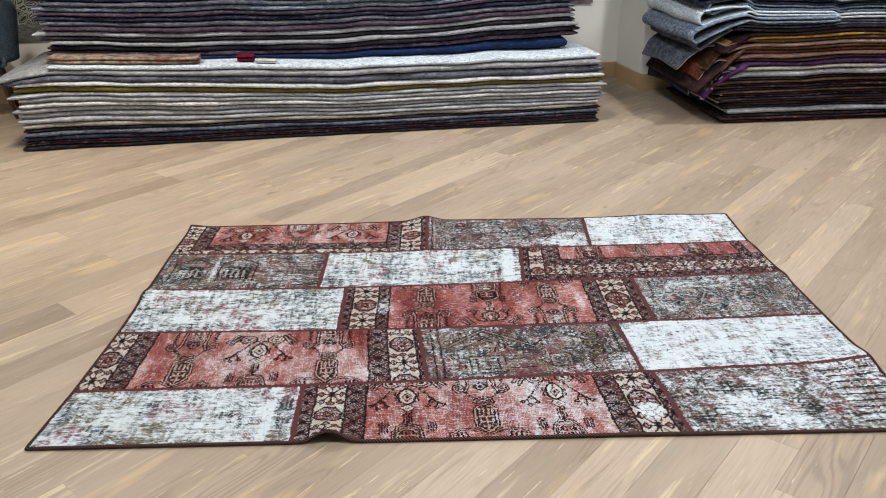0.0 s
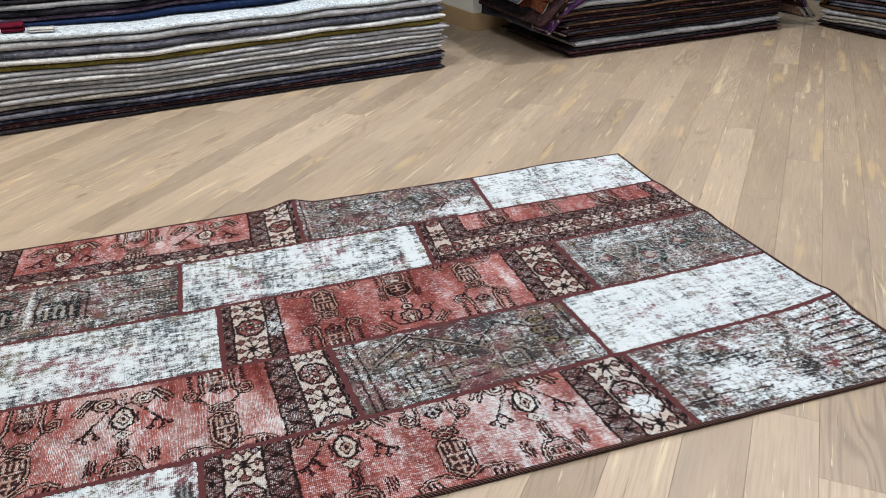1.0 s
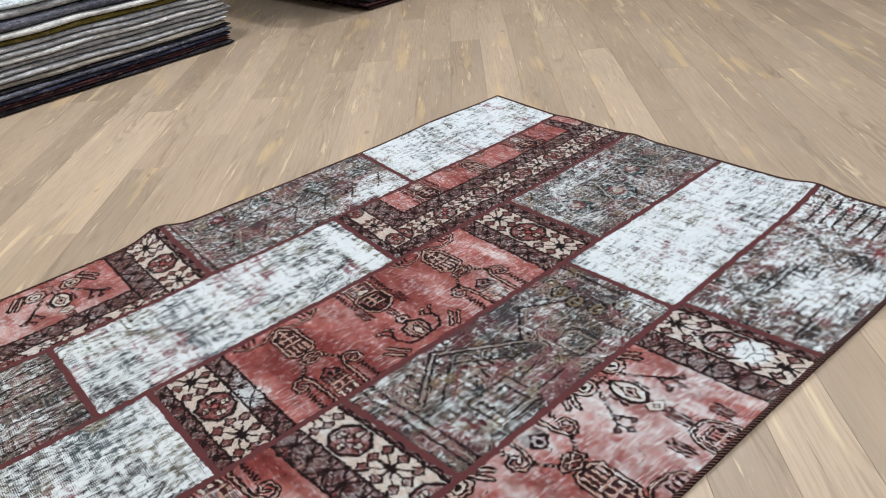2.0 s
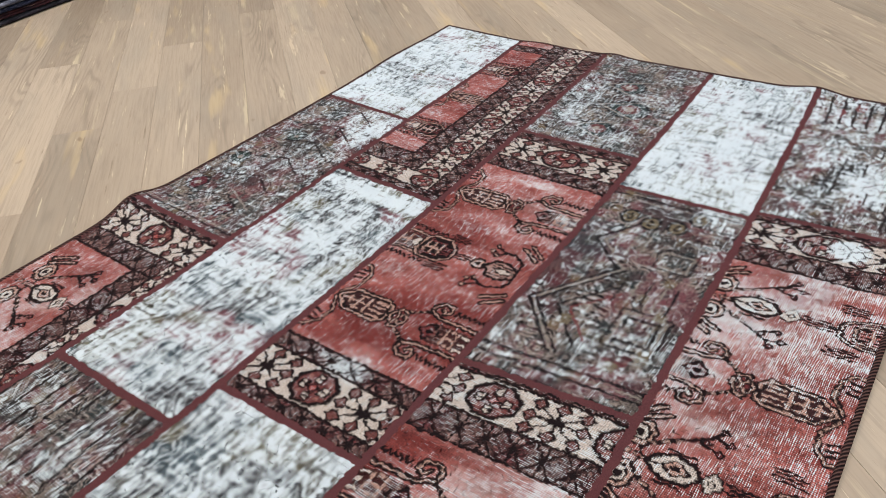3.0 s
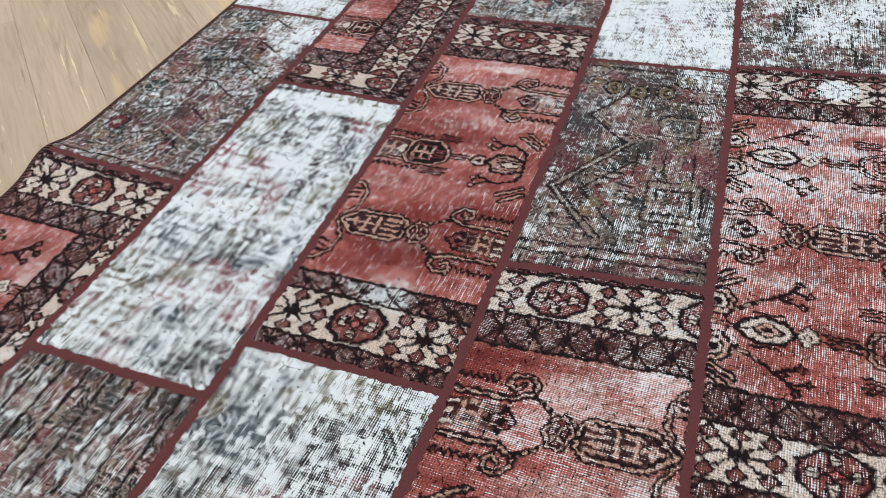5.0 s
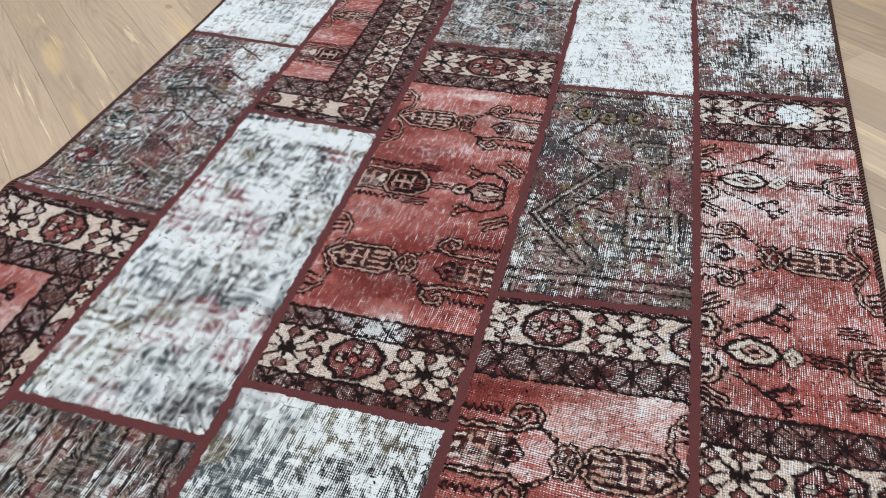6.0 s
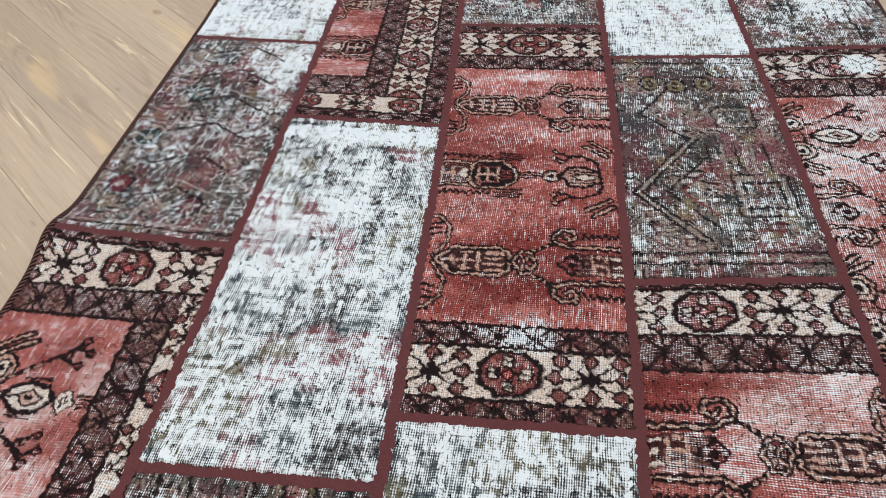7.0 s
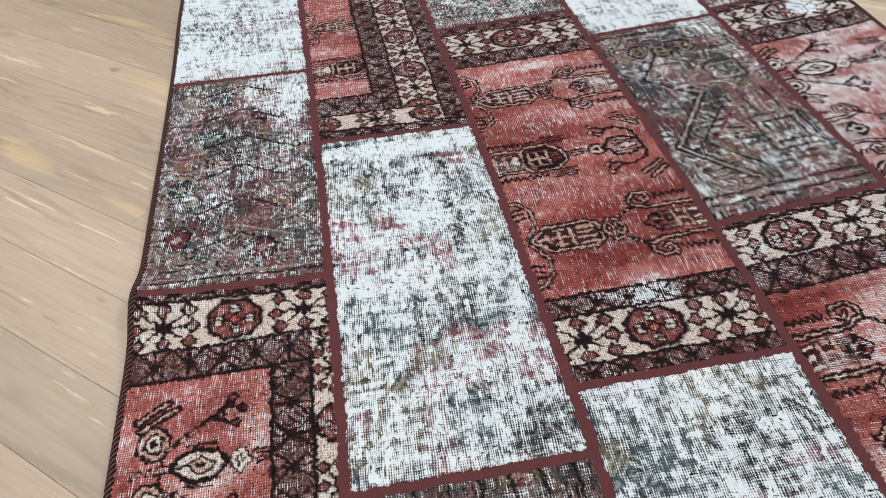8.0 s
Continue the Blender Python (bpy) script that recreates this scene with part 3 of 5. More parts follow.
    def medal(self, a, b, ra, rb):
        """An eight-sided medallion with a chequered cross."""
        self.octagon(a, b, ra, rb, INK), self.octagon(a, b, ra * 0.82, rb * 0.82, srgb(116, 62, 60))
        self.block(a - ra * 0.74, a + ra * 0.74, b - rb * 0.06, b + rb * 0.06, INK), self.block(a - ra * 0.06, a + ra * 0.06, b - rb * 0.74, b + rb * 0.74, INK)
        for p, q in ((0, 0.52), (0, -0.52), (0.52, 0), (-0.52, 0)):
            x, y = a + p * ra, b + q * rb
            self.block(x - ra * 0.25, x + ra * 0.25, y - rb * 0.20, y + rb * 0.20, INK)
            self.block(x - ra * 0.16, x - ra * 0.04, y - rb * 0.11, y + rb * 0.11, CREAM), self.block(x + ra * 0.04, x + ra * 0.16, y - rb * 0.11, y + rb * 0.11, CREAM)
        self.diamond(a, b, ra * 0.30, rb * 0.30, INK), self.diamond(a, b, ra * 0.18, rb * 0.18, srgb(165, 76, 72))
        for p in (-1, 1):
            for q in (-1, 1):
                self.block(a + p * ra * 0.45 - ra * 0.10, a + p * ra * 0.45 + ra * 0.10, b + q * rb * 0.45 - rb * 0.10, b + q * rb * 0.45 + rb * 0.10, srgb(150, 100, 92))

    def cream_band(self, a0, a1, b0, b1, first, pitch, starts="star", ground=CREAM):
        self.block(a0, a1, b0, b1, ground)
        mid, r = (a0 + a1) / 2, (a1 - a0) / 2
        back = math.ceil((first - b0) / pitch)
        k, b = -back, first - back * pitch
        while b < b1 + pitch:
            if (k % 2 == 0) == (starts == "star"):
                self.star(mid, b, r * 0.98, min(r * 1.15, pitch * 0.50))
            else:
                self.medal(mid, b, r * 0.92, min(r * 1.05, pitch * 0.46))
            b, k = b + pitch, k + 1
        self.stroke([(a0, b0), (a0, b1)], 0.005, INK), self.stroke([(a1, b0), (a1, b1)], 0.005, INK)

    def maze(self, cell, pitch, strength, pale, ink, tints=()):
        """Small fields of stripes, nested squares, lozenges and slants, as in a dense old border."""
        s = self.seed + int(cell * 1000)
        ix, iy = np.floor(self.wx / cell + 0.31).astype(int), np.floor(self.wy / (cell * 0.8) + 0.17).astype(int)
        u, v = (self.wx / cell + 0.31) % 1 - 0.5, (self.wy / (cell * 0.8) + 0.17) % 1 - 0.5
        pick = ((ix * 73856093) ^ (iy * 19349663) ^ (s * 83492791)) % 6
        field = np.select([pick == 0, pick == 1, pick == 2, pick == 3], [np.abs(u), np.abs(v), np.maximum(np.abs(u), np.abs(v)), np.abs(u) + np.abs(v)], np.abs(u + v * np.where(pick == 4, 1, -1)))
        q = np.abs((field * cell / pitch + 0.2) % 1 - 0.5)
        hold = strength * (0.35 + 0.9 * lattice(self.x, self.y, 24, 24, s + 1))
        light, deep = (1 - step(q, 0.10, 0.20)) * hold, step(q, 0.30, 0.40) * hold
        every = (slice(None), slice(None))
        self.lay(every, light, pale), self.lay(every, deep, ink)
        self.wear += 0.13 * light - 0.10 * deep
        for j, tint in enumerate(tints):
            cells = (((ix * 2654435761) ^ (iy * 40503) ^ (s * 97)) >> 3) % 13 == j
            self.lay(every, 0.6 * cells * step(0.5 - np.maximum(np.abs(u), np.abs(v)), 0.06, 0.14), tint)

    # -- grounds

    def red_ground(self, bleached=0.0):
        self.red = True
        x, y, s = self.x, self.y, self.seed
        n = bleached + 0.6 * cloud(x, y, 5, 3, s + 20) + 0.4 * cloud(x, y, 26, 7, s + 21, 3)
        deep, mid, pale = np.array(srgb(128, 57, 53)), np.array(srgb(164, 94, 88)), np.array(srgb(192, 151, 146))
        t = step(n, 0.30, 0.52)[..., None]
        self.rgb[:] = deep * (1 - t) + mid * t
        t = step(n, 0.50, 0.72)[..., None]
        self.rgb[:] = self.rgb * (1 - t) + pale * t
        grit = 0.5 * lattice(x, y, 55, 130, s + 23) + 0.5 * lattice(x, y, 170, 120, s + 24)
        patch = cloud(x, y, 13, 9, s + 25, 3)
        self.rgb *= (1 + 0.55 * (grit - 0.5) + 0.75 * (patch - 0.5))[..., None]
        self.wear[:] = 0.268 + 0.12 * step(n, 0.42, 0.72) + 0.26 * (cloud(x, y, 40, 14, s + 22, 3) - 0.5) + 0.24 * (grit - 0.5) + 0.16 * (patch - 0.5)

    def fade(self, cx, cy, rx, ry, strength, sharp=1.0):
        """A rubbed place."""
        d = np.hypot((self.x - cx) / rx, (self.y - cy) / ry) + 0.55 * (cloud(self.x, self.y, 24, 24, self.seed + 40) - 0.5)
        self.wear += (0.30 if self.red else 0.55) * strength * (1 - step(d, 1 - 0.4 * sharp, 1.05))

    def pale_ground(self, level=0.60, swing=1.0):
        """Nearly all pile worn off: white warp with dark remains in faded rectilinear figures."""
        x, y, s = self.x, self.y, self.seed
        figure = 0.5 * cloud(x, y, 7, 7, s + 1, 2) + 0.5 * cloud(x, y, 16, 16, s + 9, 2)
        cross = 0.5 * lattice(x, y, 95, 22, s + 2) + 0.5 * lattice(x, y, 20, 85, s + 3)
        fine = 0.6 * lattice(x, y, 50, 150, s + 4) + 0.4 * lattice(x, y, 110, 120, s + 14)
        tone = cloud(x, y, 11, 11, s + 5, 2)
        ink, pink, olive, blue = (np.array(srgb(*c)) for c in ((54, 56, 60), (140, 92, 101), (114, 110, 90), (80, 98, 106)))
        self.rgb[:] = ink
        for c, (lo, hi), k in ((blue, (0.46, 0.58), 8), (pink, (0.50, 0.62), 6), (olive, (0.54, 0.66), 7)):
            m = step(cloud(x, y, 8, 8, s + k, 3), lo, hi)[..., None]
            self.rgb[:] = self.rgb * (1 - m) + c * m
        self.wear[:] = level + swing * (0.50 * (figure - 0.5) + 0.60 * (cross - 0.5) + 0.54 * (fine - 0.5)) + 0.15 * (tone - 0.5)
        self.maze(0.075, 0.019, 0.5 * swing, srgb(176, 180, 182), ink)

    def dark_ground(self, level=0.34, swing=1.0, warm=0.5):
        """A dense old pattern, half worn: charcoal, brown, madder, teal and tan knots."""
        x, y, s = self.x, self.y, self.seed
        self.rgb[:] = srgb(50, 42, 42)
        inks = (((92, 62, 62), 0.44 - 0.1 * (warm - 0.5), 12, 0), ((62, 68, 70), 0.55, 15, 3), ((110, 98, 88), 0.57, 34, 6), ((124, 84, 90), 0.58 - 0.1 * (warm - 0.5), 10, 9), ((22, 20, 23), 0.52, 50, 12), ((140, 128, 120), 0.60, 64, 15))
        for rgb, cut, f, k in inks:
            n = 0.55 * lattice(x, y, f, f, s + k) + 0.25 * lattice(x, y, f * 3.1, f, s + k + 1) + 0.20 * lattice(x, y, f, f * 3.1, s + k + 2)
            m = step(n, cut, cut + 0.07)[..., None]
            self.rgb[:] = self.rgb * (1 - m) + np.array(srgb(*rgb)) * m
        figure = 0.5 * cloud(x, y, 9, 9, s + 31, 3) + 0.25 * lattice(x, y, 80, 18, s + 32) + 0.25 * lattice(x, y, 18, 80, s + 33)
        self.wear[:] = level + swing * (0.75 * (figure - 0.5) + 0.6 * (0.6 * lattice(x, y, 60, 150, s + 34) + 0.4 * lattice(x, y, 120, 110, s + 35) - 0.5))
        self.maze(0.084, 0.021, 0.62, srgb(150, 140, 134), srgb(20, 18, 20), (srgb(96, 44, 50), srgb(40, 56, 58)))
        self.maze(0.041, 0.0125, 0.80, srgb(174, 158, 150), srgb(18, 16, 18), (srgb(118, 98, 66), srgb(112, 54, 60), srgb(44, 62, 64), srgb(20, 18, 20), srgb(150, 138, 128)))
        for rgb, k, lo in (((122, 72, 80), 61, 0.57), ((66, 72, 72), 64, 0.57), ((30, 30, 34), 67, 0.52)):
            m = 0.5 * step(cloud(x, y, 12, 14, s + k, 3), lo, lo + 0.07)[..., None]
            self.rgb[:] = self.rgb * (1 - m) + np.array(srgb(*rgb)) * m


def rug_material(name, turned):
    """Wool knots over pale warp and weft threads that show where the pile has worn; turned sets the warp across the rug."""
    n = Nodes(name, 0.95)
    dye = n.attribute("dye")
    c = n.add("ShaderNodeTexCoord").outputs["Object"]
    if turned:
        flip = n.add("ShaderNodeSeparateXYZ", Vector=c)
        c = n.add("ShaderNodeCombineXYZ", X=flip.outputs[1], Y=flip.outputs[0], Z=flip.outputs[2]).outputs[0]
    sep = n.add("ShaderNodeSeparateXYZ", Vector=c)
    wander = n.noise(n.stretch(c, 9, 30, 1), 1.0, 2)
    across = n.math("ADD", sep.outputs[1], n.math("MULTIPLY", wander, 0.012))
    along = n.math("ADD", sep.outputs[0], n.math("MULTIPLY", wander, 0.009))
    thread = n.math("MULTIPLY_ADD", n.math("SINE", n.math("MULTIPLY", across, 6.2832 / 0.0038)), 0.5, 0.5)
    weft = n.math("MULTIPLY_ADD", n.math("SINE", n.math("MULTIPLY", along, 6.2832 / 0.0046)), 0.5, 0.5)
    run = n.noise(n.stretch(c, 26, 330, 1), 1.0, 2, 0.6)
    cross = n.noise(n.stretch(c, 300, 34, 1), 1.0, 2, 0.6)
    dash = n.noise(n.stretch(c, 60, 175, 1), 1.0, 2, 0.55)
    knot = n.noise(n.stretch(c, 260, 260, 1), 1.0, 2, 0.6)
    worn = dye.outputs["Alpha"]
    for value, by in ((thread, 0.30), (weft, 0.15), (run, 0.70), (cross, 0.38), (dash, 0.62), (knot, 0.34)):
        worn = n.math("ADD", worn, n.math("MULTIPLY", n.math("SUBTRACT", value, 0.5), by))
    warp = n.mix(n.noise(c, 14, 3), srgb(204, 213, 217), srgb(180, 192, 200))
    # random knot tone, plus shade painted into the wool colour between the threads
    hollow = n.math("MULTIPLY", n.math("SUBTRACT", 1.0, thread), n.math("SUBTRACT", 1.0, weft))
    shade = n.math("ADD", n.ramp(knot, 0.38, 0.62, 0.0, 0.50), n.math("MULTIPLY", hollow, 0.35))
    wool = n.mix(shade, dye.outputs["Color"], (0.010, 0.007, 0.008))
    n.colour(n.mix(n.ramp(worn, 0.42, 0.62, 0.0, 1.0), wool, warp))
    n.bump(n.math("ADD", n.math("MULTIPLY", thread, 0.5), n.math("ADD", knot, n.math("MULTIPLY", worn, -0.5))), 0.32, 0.0018)
    return n.mat


def backing_material():
    n = Nodes("maroon_backing", 0.95)
    c = n.add("ShaderNodeTexCoord").outputs["Object"]
    k = n.noise(c, 420, 2)
    col = n.mix(n.noise(c, 22, 3), BACK_RGB, srgb(94, 55, 57))
    n.colour(n.mix(n.ramp(k, 0.4, 0.75, 0, 0.5), col, srgb(52, 28, 30)))
    n.bump(k, 0.4, 0.0015)
    return n.mat


def binding_material():
    n = Nodes("overcast_binding", 0.9)
    c = n.attribute("wrap").outputs["Vector"]
    sep = n.add("ShaderNodeSeparateXYZ", Vector=c)
    s = n.math("SINE", n.math("ADD", n.math("MULTIPLY", sep.outputs[0], 6.2832 / 0.0105), n.math("MULTIPLY", sep.outputs[1], 4.0)))
    n.colour(n.mix(n.ramp(s, -0.3, 0.5), srgb(34, 24, 25), srgb(96, 70, 65)))
    n.bump(s, 0.8, 0.003)
    return n.mat


WOOL, CROSS_WOOL = rug_material("faded_wool", False), rug_material("faded_wool_cross", True)
BACKING, BINDING = backing_material(), binding_material()
rug = new("patchwork_rug")
tagged(rug, "worn patchwork rug of red, white and charcoal pieces, dark bound edge", "rug")
us, vs = np.meshgrid(np.linspace(0, LONG, 320), np.linspace(0, 5, 230))
grid_mesh("backing", rug_at(us, vs, 0.0065), BACKING, rug)
grid_mesh("underside", rug_at(us, vs, 0.0012), BACKING, rug, flip=True)


def rug_edge():
    """The bound edge, a wrapped cord all round."""
    k = 700
    loop = [(LONG * i / k, 0.0) for i in range(k)] + [(LONG, 5 * i / k) for i in range(k)]
    loop += [(LONG * (1 - i / k), 5.0) for i in range(k)] + [(0.0, 5 * (1 - i / k)) for i in range(k)]
    mid = rug_at(np.array([p[0] for p in loop]), np.array([p[1] for p in loop]), 0.0055)
    ahead = np.roll(mid, -1, 0) - np.roll(mid, 1, 0)
    ahead /= np.linalg.norm(ahead, axis=1, keepdims=True)
    side = np.cross(ahead, (0, 0, 1.0))
    side /= np.linalg.norm(side, axis=1, keepdims=True)
    way = np.cumsum(np.linalg.norm(mid - np.roll(mid, 1, 0), axis=1))
    sides = 8
    rings, wrap = [], []
    for j in range(sides):
        t = 2 * math.pi * j / sides
        rings.append(mid + 0.0070 * math.cos(t) * side + np.array((0, 0, 0.0052 * math.sin(t))))
        wrap.append(np.stack([way, np.full_like(way, t), way * 0], -1))
    pts, wrap = np.stack(rings, 1).reshape(-1, 3), np.stack(wrap, 1).reshape(-1, 3)
    m = len(mid)
    faces = [(i * sides + j, ((i + 1) % m) * sides + j, ((i + 1) % m) * sides + (j + 1) % sides, i * sides + (j + 1) % sides) for i in range(m) for j in range(sides)]
    ob = mesh_object("binding", pts, faces, BINDING, rug, smooth=True)
    a = ob.data.attributes.new("wrap", "FLOAT_VECTOR", "POINT")
    a.data.foreach_set("vector", np.ascontiguousarray(wrap, np.float32).ravel())
    tagged(ob, "dark brown overcast wool binding")


rug_edge()


def figures(c, foot, rise, row):
    """A row of figures, each as its way along and its kind, all standing on one foot line."""
    for x, kind, wide in row:
        c.place(x, foot, wide, rise)
        {"tree": c.tree, "lyre": c.lyre, "lantern": c.lantern}[kind]()
    c.place(0, 0)


def red_near(c):  # row 1, two borders, trees and a lyre
    w, h = c.wide, c.high
    c.red_ground(0.055)
    figures(c, 0.0, 0.985, ((0.355, "tree", 1.0), (0.612, "lyre", 1.0), (0.862, "tree", 0.96)))
    c.dark_band(-0.01, 0.045, 0, h), c.cream_band(0.045, 0.147, 0, h, 0.262, 0.132), c.dark_band(0.147, 0.217, 0, h)
    c.dark_band(w - 0.215, w - 0.140, 0, h), c.cream_band(w - 0.140, w - 0.027, 0, h, 0.035, 0.130), c.dark_band(w - 0.027, w + 0.01, 0, h)
    c.fade(w - 0.075, 0.115, 0.05, 0.05, 1.6), c.fade(0.66, 0.2, 0.42, 0.3, 0.24), c.fade(0.85, 0.14, 0.26, 0.2, 0.18)


def red_second(c):
    w, h = c.wide, c.high
    c.red_ground(0.028)
    figures(c, -0.012, 1.0, ((0.325, "lyre", 1.0), (0.590, "tree", 1.0), (0.852, "lyre", 1.0)))
    c.cream_band(-0.02, 0.088, 0, h, 0.05, 0.132), c.dark_band(0.088, 0.165, 0, h)
    c.dark_band(w - 0.195, w - 0.120, 0, h), c.cream_band(w - 0.120, w - 0.014, 0, h, 0.118, 0.133), c.dark_band(w - 0.014, w + 0.01, 0, h)
    c.fade(0.45, 0.15, 0.3, 0.12, 0.2), c.fade(0.85, 0.2, 0.1, 0.25, 0.15), c.fade(w - 0.2, 0.1, 0.06, 0.14, 0.2)


def red_middle(c):
    w, h = c.wide, c.high
    c.red_ground(-0.02)
    figures(c, h + 0.004, -0.965, ((0.342, "lyre", 1.0), (0.602, "lantern", 0.95), (0.862, "lyre", 1.0)))
    c.dark_band(-0.01, 0.032, 0, h), c.cream_band(0.032, 0.137, 0, h, 0.065, 0.130), c.dark_band(0.137, 0.186, 0, h)
    c.dark_band(w - 0.222, w - 0.158, 0, h), c.cream_band(w - 0.158, w - 0.040, 0, h, 0.055, 0.128), c.dark_band(w - 0.040, w + 0.01, 0, h)
    c.fade(0.165, 0.18, 0.06, 0.10, 0.85, 1.6), c.fade(0.50, 0.22, 0.05, 0.1, 0.16), c.fade(0.76, 0.2, 0.05, 0.2, 0.15)


def red_corner(c):
    w, h = c.wide, c.high
    c.red_ground()
    figures(c, h + 0.012, -0.9, ((0.345, "lantern", 0.95), (0.615, "lyre", 0.95), (0.900, "lantern", 0.95)))
    c.place(0, 0, swap=True)
    c.dark_band(-0.01, 0.048, 0, w), c.cream_band(0.048, 0.140, 0, w, 0.095, 0.098, "medal"), c.dark_band(0.140, 0.204, 0, w)
    c.place(0, 0)
    c.dark_band(0.100, 0.187, 0.20, h), c.cream_band(0.028, 0.100, 0.05, h, 0.09, 0.118, "medal"), c.dark_band(-0.01, 0.028, 0, h)
    c.dark_band(w - 0.10, w - 0.05, 0.21, h)
    c.fade(0.27, 0.3, 0.05, 0.1, 0.2), c.fade(0.9, 0.3, 0.2, 0.1, 0.12)


def red_far(c):
    w, h = c.wide, c.high
    c.red_ground()
    figures(c, -0.005, 0.915, ((0.300, "tree", 0.95), (0.565, "lyre", 0.95), (0.824, "tree", 0.95)))
    c.place(0, 0, swap=True)
    c.cream_band(-0.04, 0.034, 0, w, 0.09, 0.110), c.dark_band(0.034, 0.100, 0, w)
    c.place(0, 0)
    c.cream_band(-0.02, 0.070, 0, h, 0.03, 0.115), c.dark_band(0.070, 0.140, 0.05, h)
    c.dark_band(w - 0.185, w - 0.118, 0.03, h), c.cream_band(w - 0.118, w - 0.020, 0, h, 0.040, 0.126), c.dark_band(w - 0.020, w + 0.01, 0, h)
    c.fade(w - 0.08, 0.02, 0.03, 0.04, 0.35), c.fade(0.5, 0.15, 0.3, 0.1, 0.15)


def drawn(c, points, width, rgb, closed=False):
    """A line of an old pattern that still holds its colour."""
    c.stroke(points, width * 0.62, rgb, closed, None if sum(rgb) > 0.3 else 0.16)


def charcoal_middle(c):
    """A fragment of a medallion field: a pale gable, framed boxes, gold rosettes and a blue-black corner."""
    w, h = c.wide, c.high
    c.dark_ground(0.27, 1.0, 0.4)
    pale, ink, tan, teal = srgb(142, 133, 124), srgb(20, 19, 22), srgb(118, 106, 84), srgb(34, 50, 58)
    c.block(0.36, 0.60, h * 0.74, h, teal, 0.55), c.block(0.30, 0.44, h * 0.84, h, srgb(96, 44, 50), 0.5)
    for off, rgb in ((0.0, pale), (0.010, ink), (-0.009, ink)):
        drawn(c, [(0.09, h * 0.60 + off), (0.24, h * 0.93 + off), (0.42, h * 0.55 + off)], 0.0075, rgb)
    drawn(c, [(0.13, h * 0.52), (0.24, h * 0.76), (0.35, h * 0.50)], 0.008, ink), drawn(c, [(0.15, h * 0.48), (0.24, h * 0.68), (0.33, h * 0.46)], 0.007, srgb(120, 62, 62))
    drawn(c, [(0.42, h * 0.55), (0.52, h * 0.80), (0.62, h * 0.58)], 0.008, pale), drawn(c, [(0.42, h * 0.60), (0.52, h * 0.86), (0.63, h * 0.62)], 0.008, ink)
    for x, k in ((0.030, ink), (0.044, pale), (0.058, ink), (w - 0.030, ink), (w - 0.044, pale)):
        drawn(c, [(x, 0), (x + 0.006, h)], 0.007, k)
    for x0, x1, y0, y1 in ((0.17, 0.28, 0.035, 0.125), (0.195, 0.255, 0.055, 0.105), (0.47, 0.53, 0.06, 0.13)):
        drawn(c, [(x0, y0), (x1, y0), (x1, y1), (x0, y1)], 0.0055, pale, True)
        drawn(c, [(x0 - 0.010, y0 - 0.010), (x1 + 0.010, y0 - 0.010), (x1 + 0.010, y1 + 0.010), (x0 - 0.010, y1 + 0.010)], 0.006, ink, True)
    for x, y in ((0.645, 0.262), (0.632, 0.203), (0.640, 0.140), (0.70, 0.10)):
        c.octagon(x, y, 0.032, 0.026, ink), c.octagon(x, y, 0.024, 0.018, tan), c.octagon(x, y, 0.015, 0.008, ink), c.diamond(x, y, 0.008, 0.007, tan)
    for x, y in ((0.29, 0.055), (0.155, 0.045), (0.10, 0.09), (0.20, 0.23), (0.335, 0.11)):
        c.block(x - 0.016, x + 0.016, y - 0.012, y + 0.012, tan, 0.85)
    for i in range(5):
        drawn(c, [(0.30, 0.05 + 0.030 * i), (0.40, 0.05 + 0.030 * i)], 0.007, pale if i % 2 else ink)
        drawn(c, [(0.58 + 0.03 * i, 0.02), (0.58 + 0.03 * i, 0.08)], 0.007, ink if i % 2 else pale)
    for i in range(3):
        drawn(c, [(0.48, h * 0.52 + 0.030 * i), (0.575, h * 0.52 + 0.030 * i)], 0.007, pale)
    c.fade(0.72, 0.05, 0.08, 0.08, 0.3), c.fade(0.06, 0.3, 0.05, 0.1, 0.18)


def charcoal_far(c):
    h = c.high
    c.dark_ground(0.28, 1.0, 0.6)
    pale, ink = srgb(150, 138, 132), srgb(26, 22, 25)
    c.fade(c.wide - 0.08, 0.07, 0.14, 0.10, 0.35), c.fade(c.wide * 0.6, 0.05, 0.3, 0.05, 0.25)
    drawn(c, [(0.030, 0), (0.030, h)], 0.006, pale), drawn(c, [(0.018, 0), (0.018, h)], 0.008, ink)
    for x, y, rgb in ((0.16, 0.30, (92, 40, 48)), (0.10, 0.12, (86, 42, 48)), (0.33, 0.30, (38, 54, 50)), (0.52, 0.24, (38, 54, 50)), (0.62, 0.12, (84, 44, 48))):
        c.octagon(x, y, 0.038, 0.030, ink), c.octagon(x, y, 0.030, 0.022, srgb(*rgb)), c.diamond(x, y, 0.012, 0.010, pale)
    for i in range(6):
        x = 0.10 + 0.12 * i
        drawn(c, [(x, h * 0.2), (x + 0.06, h * 0.45), (x + 0.02, h * 0.75)], 0.007, ink)
        drawn(c, [(x + 0.03, h * 0.15), (x + 0.09, h * 0.5)], 0.006, pale)


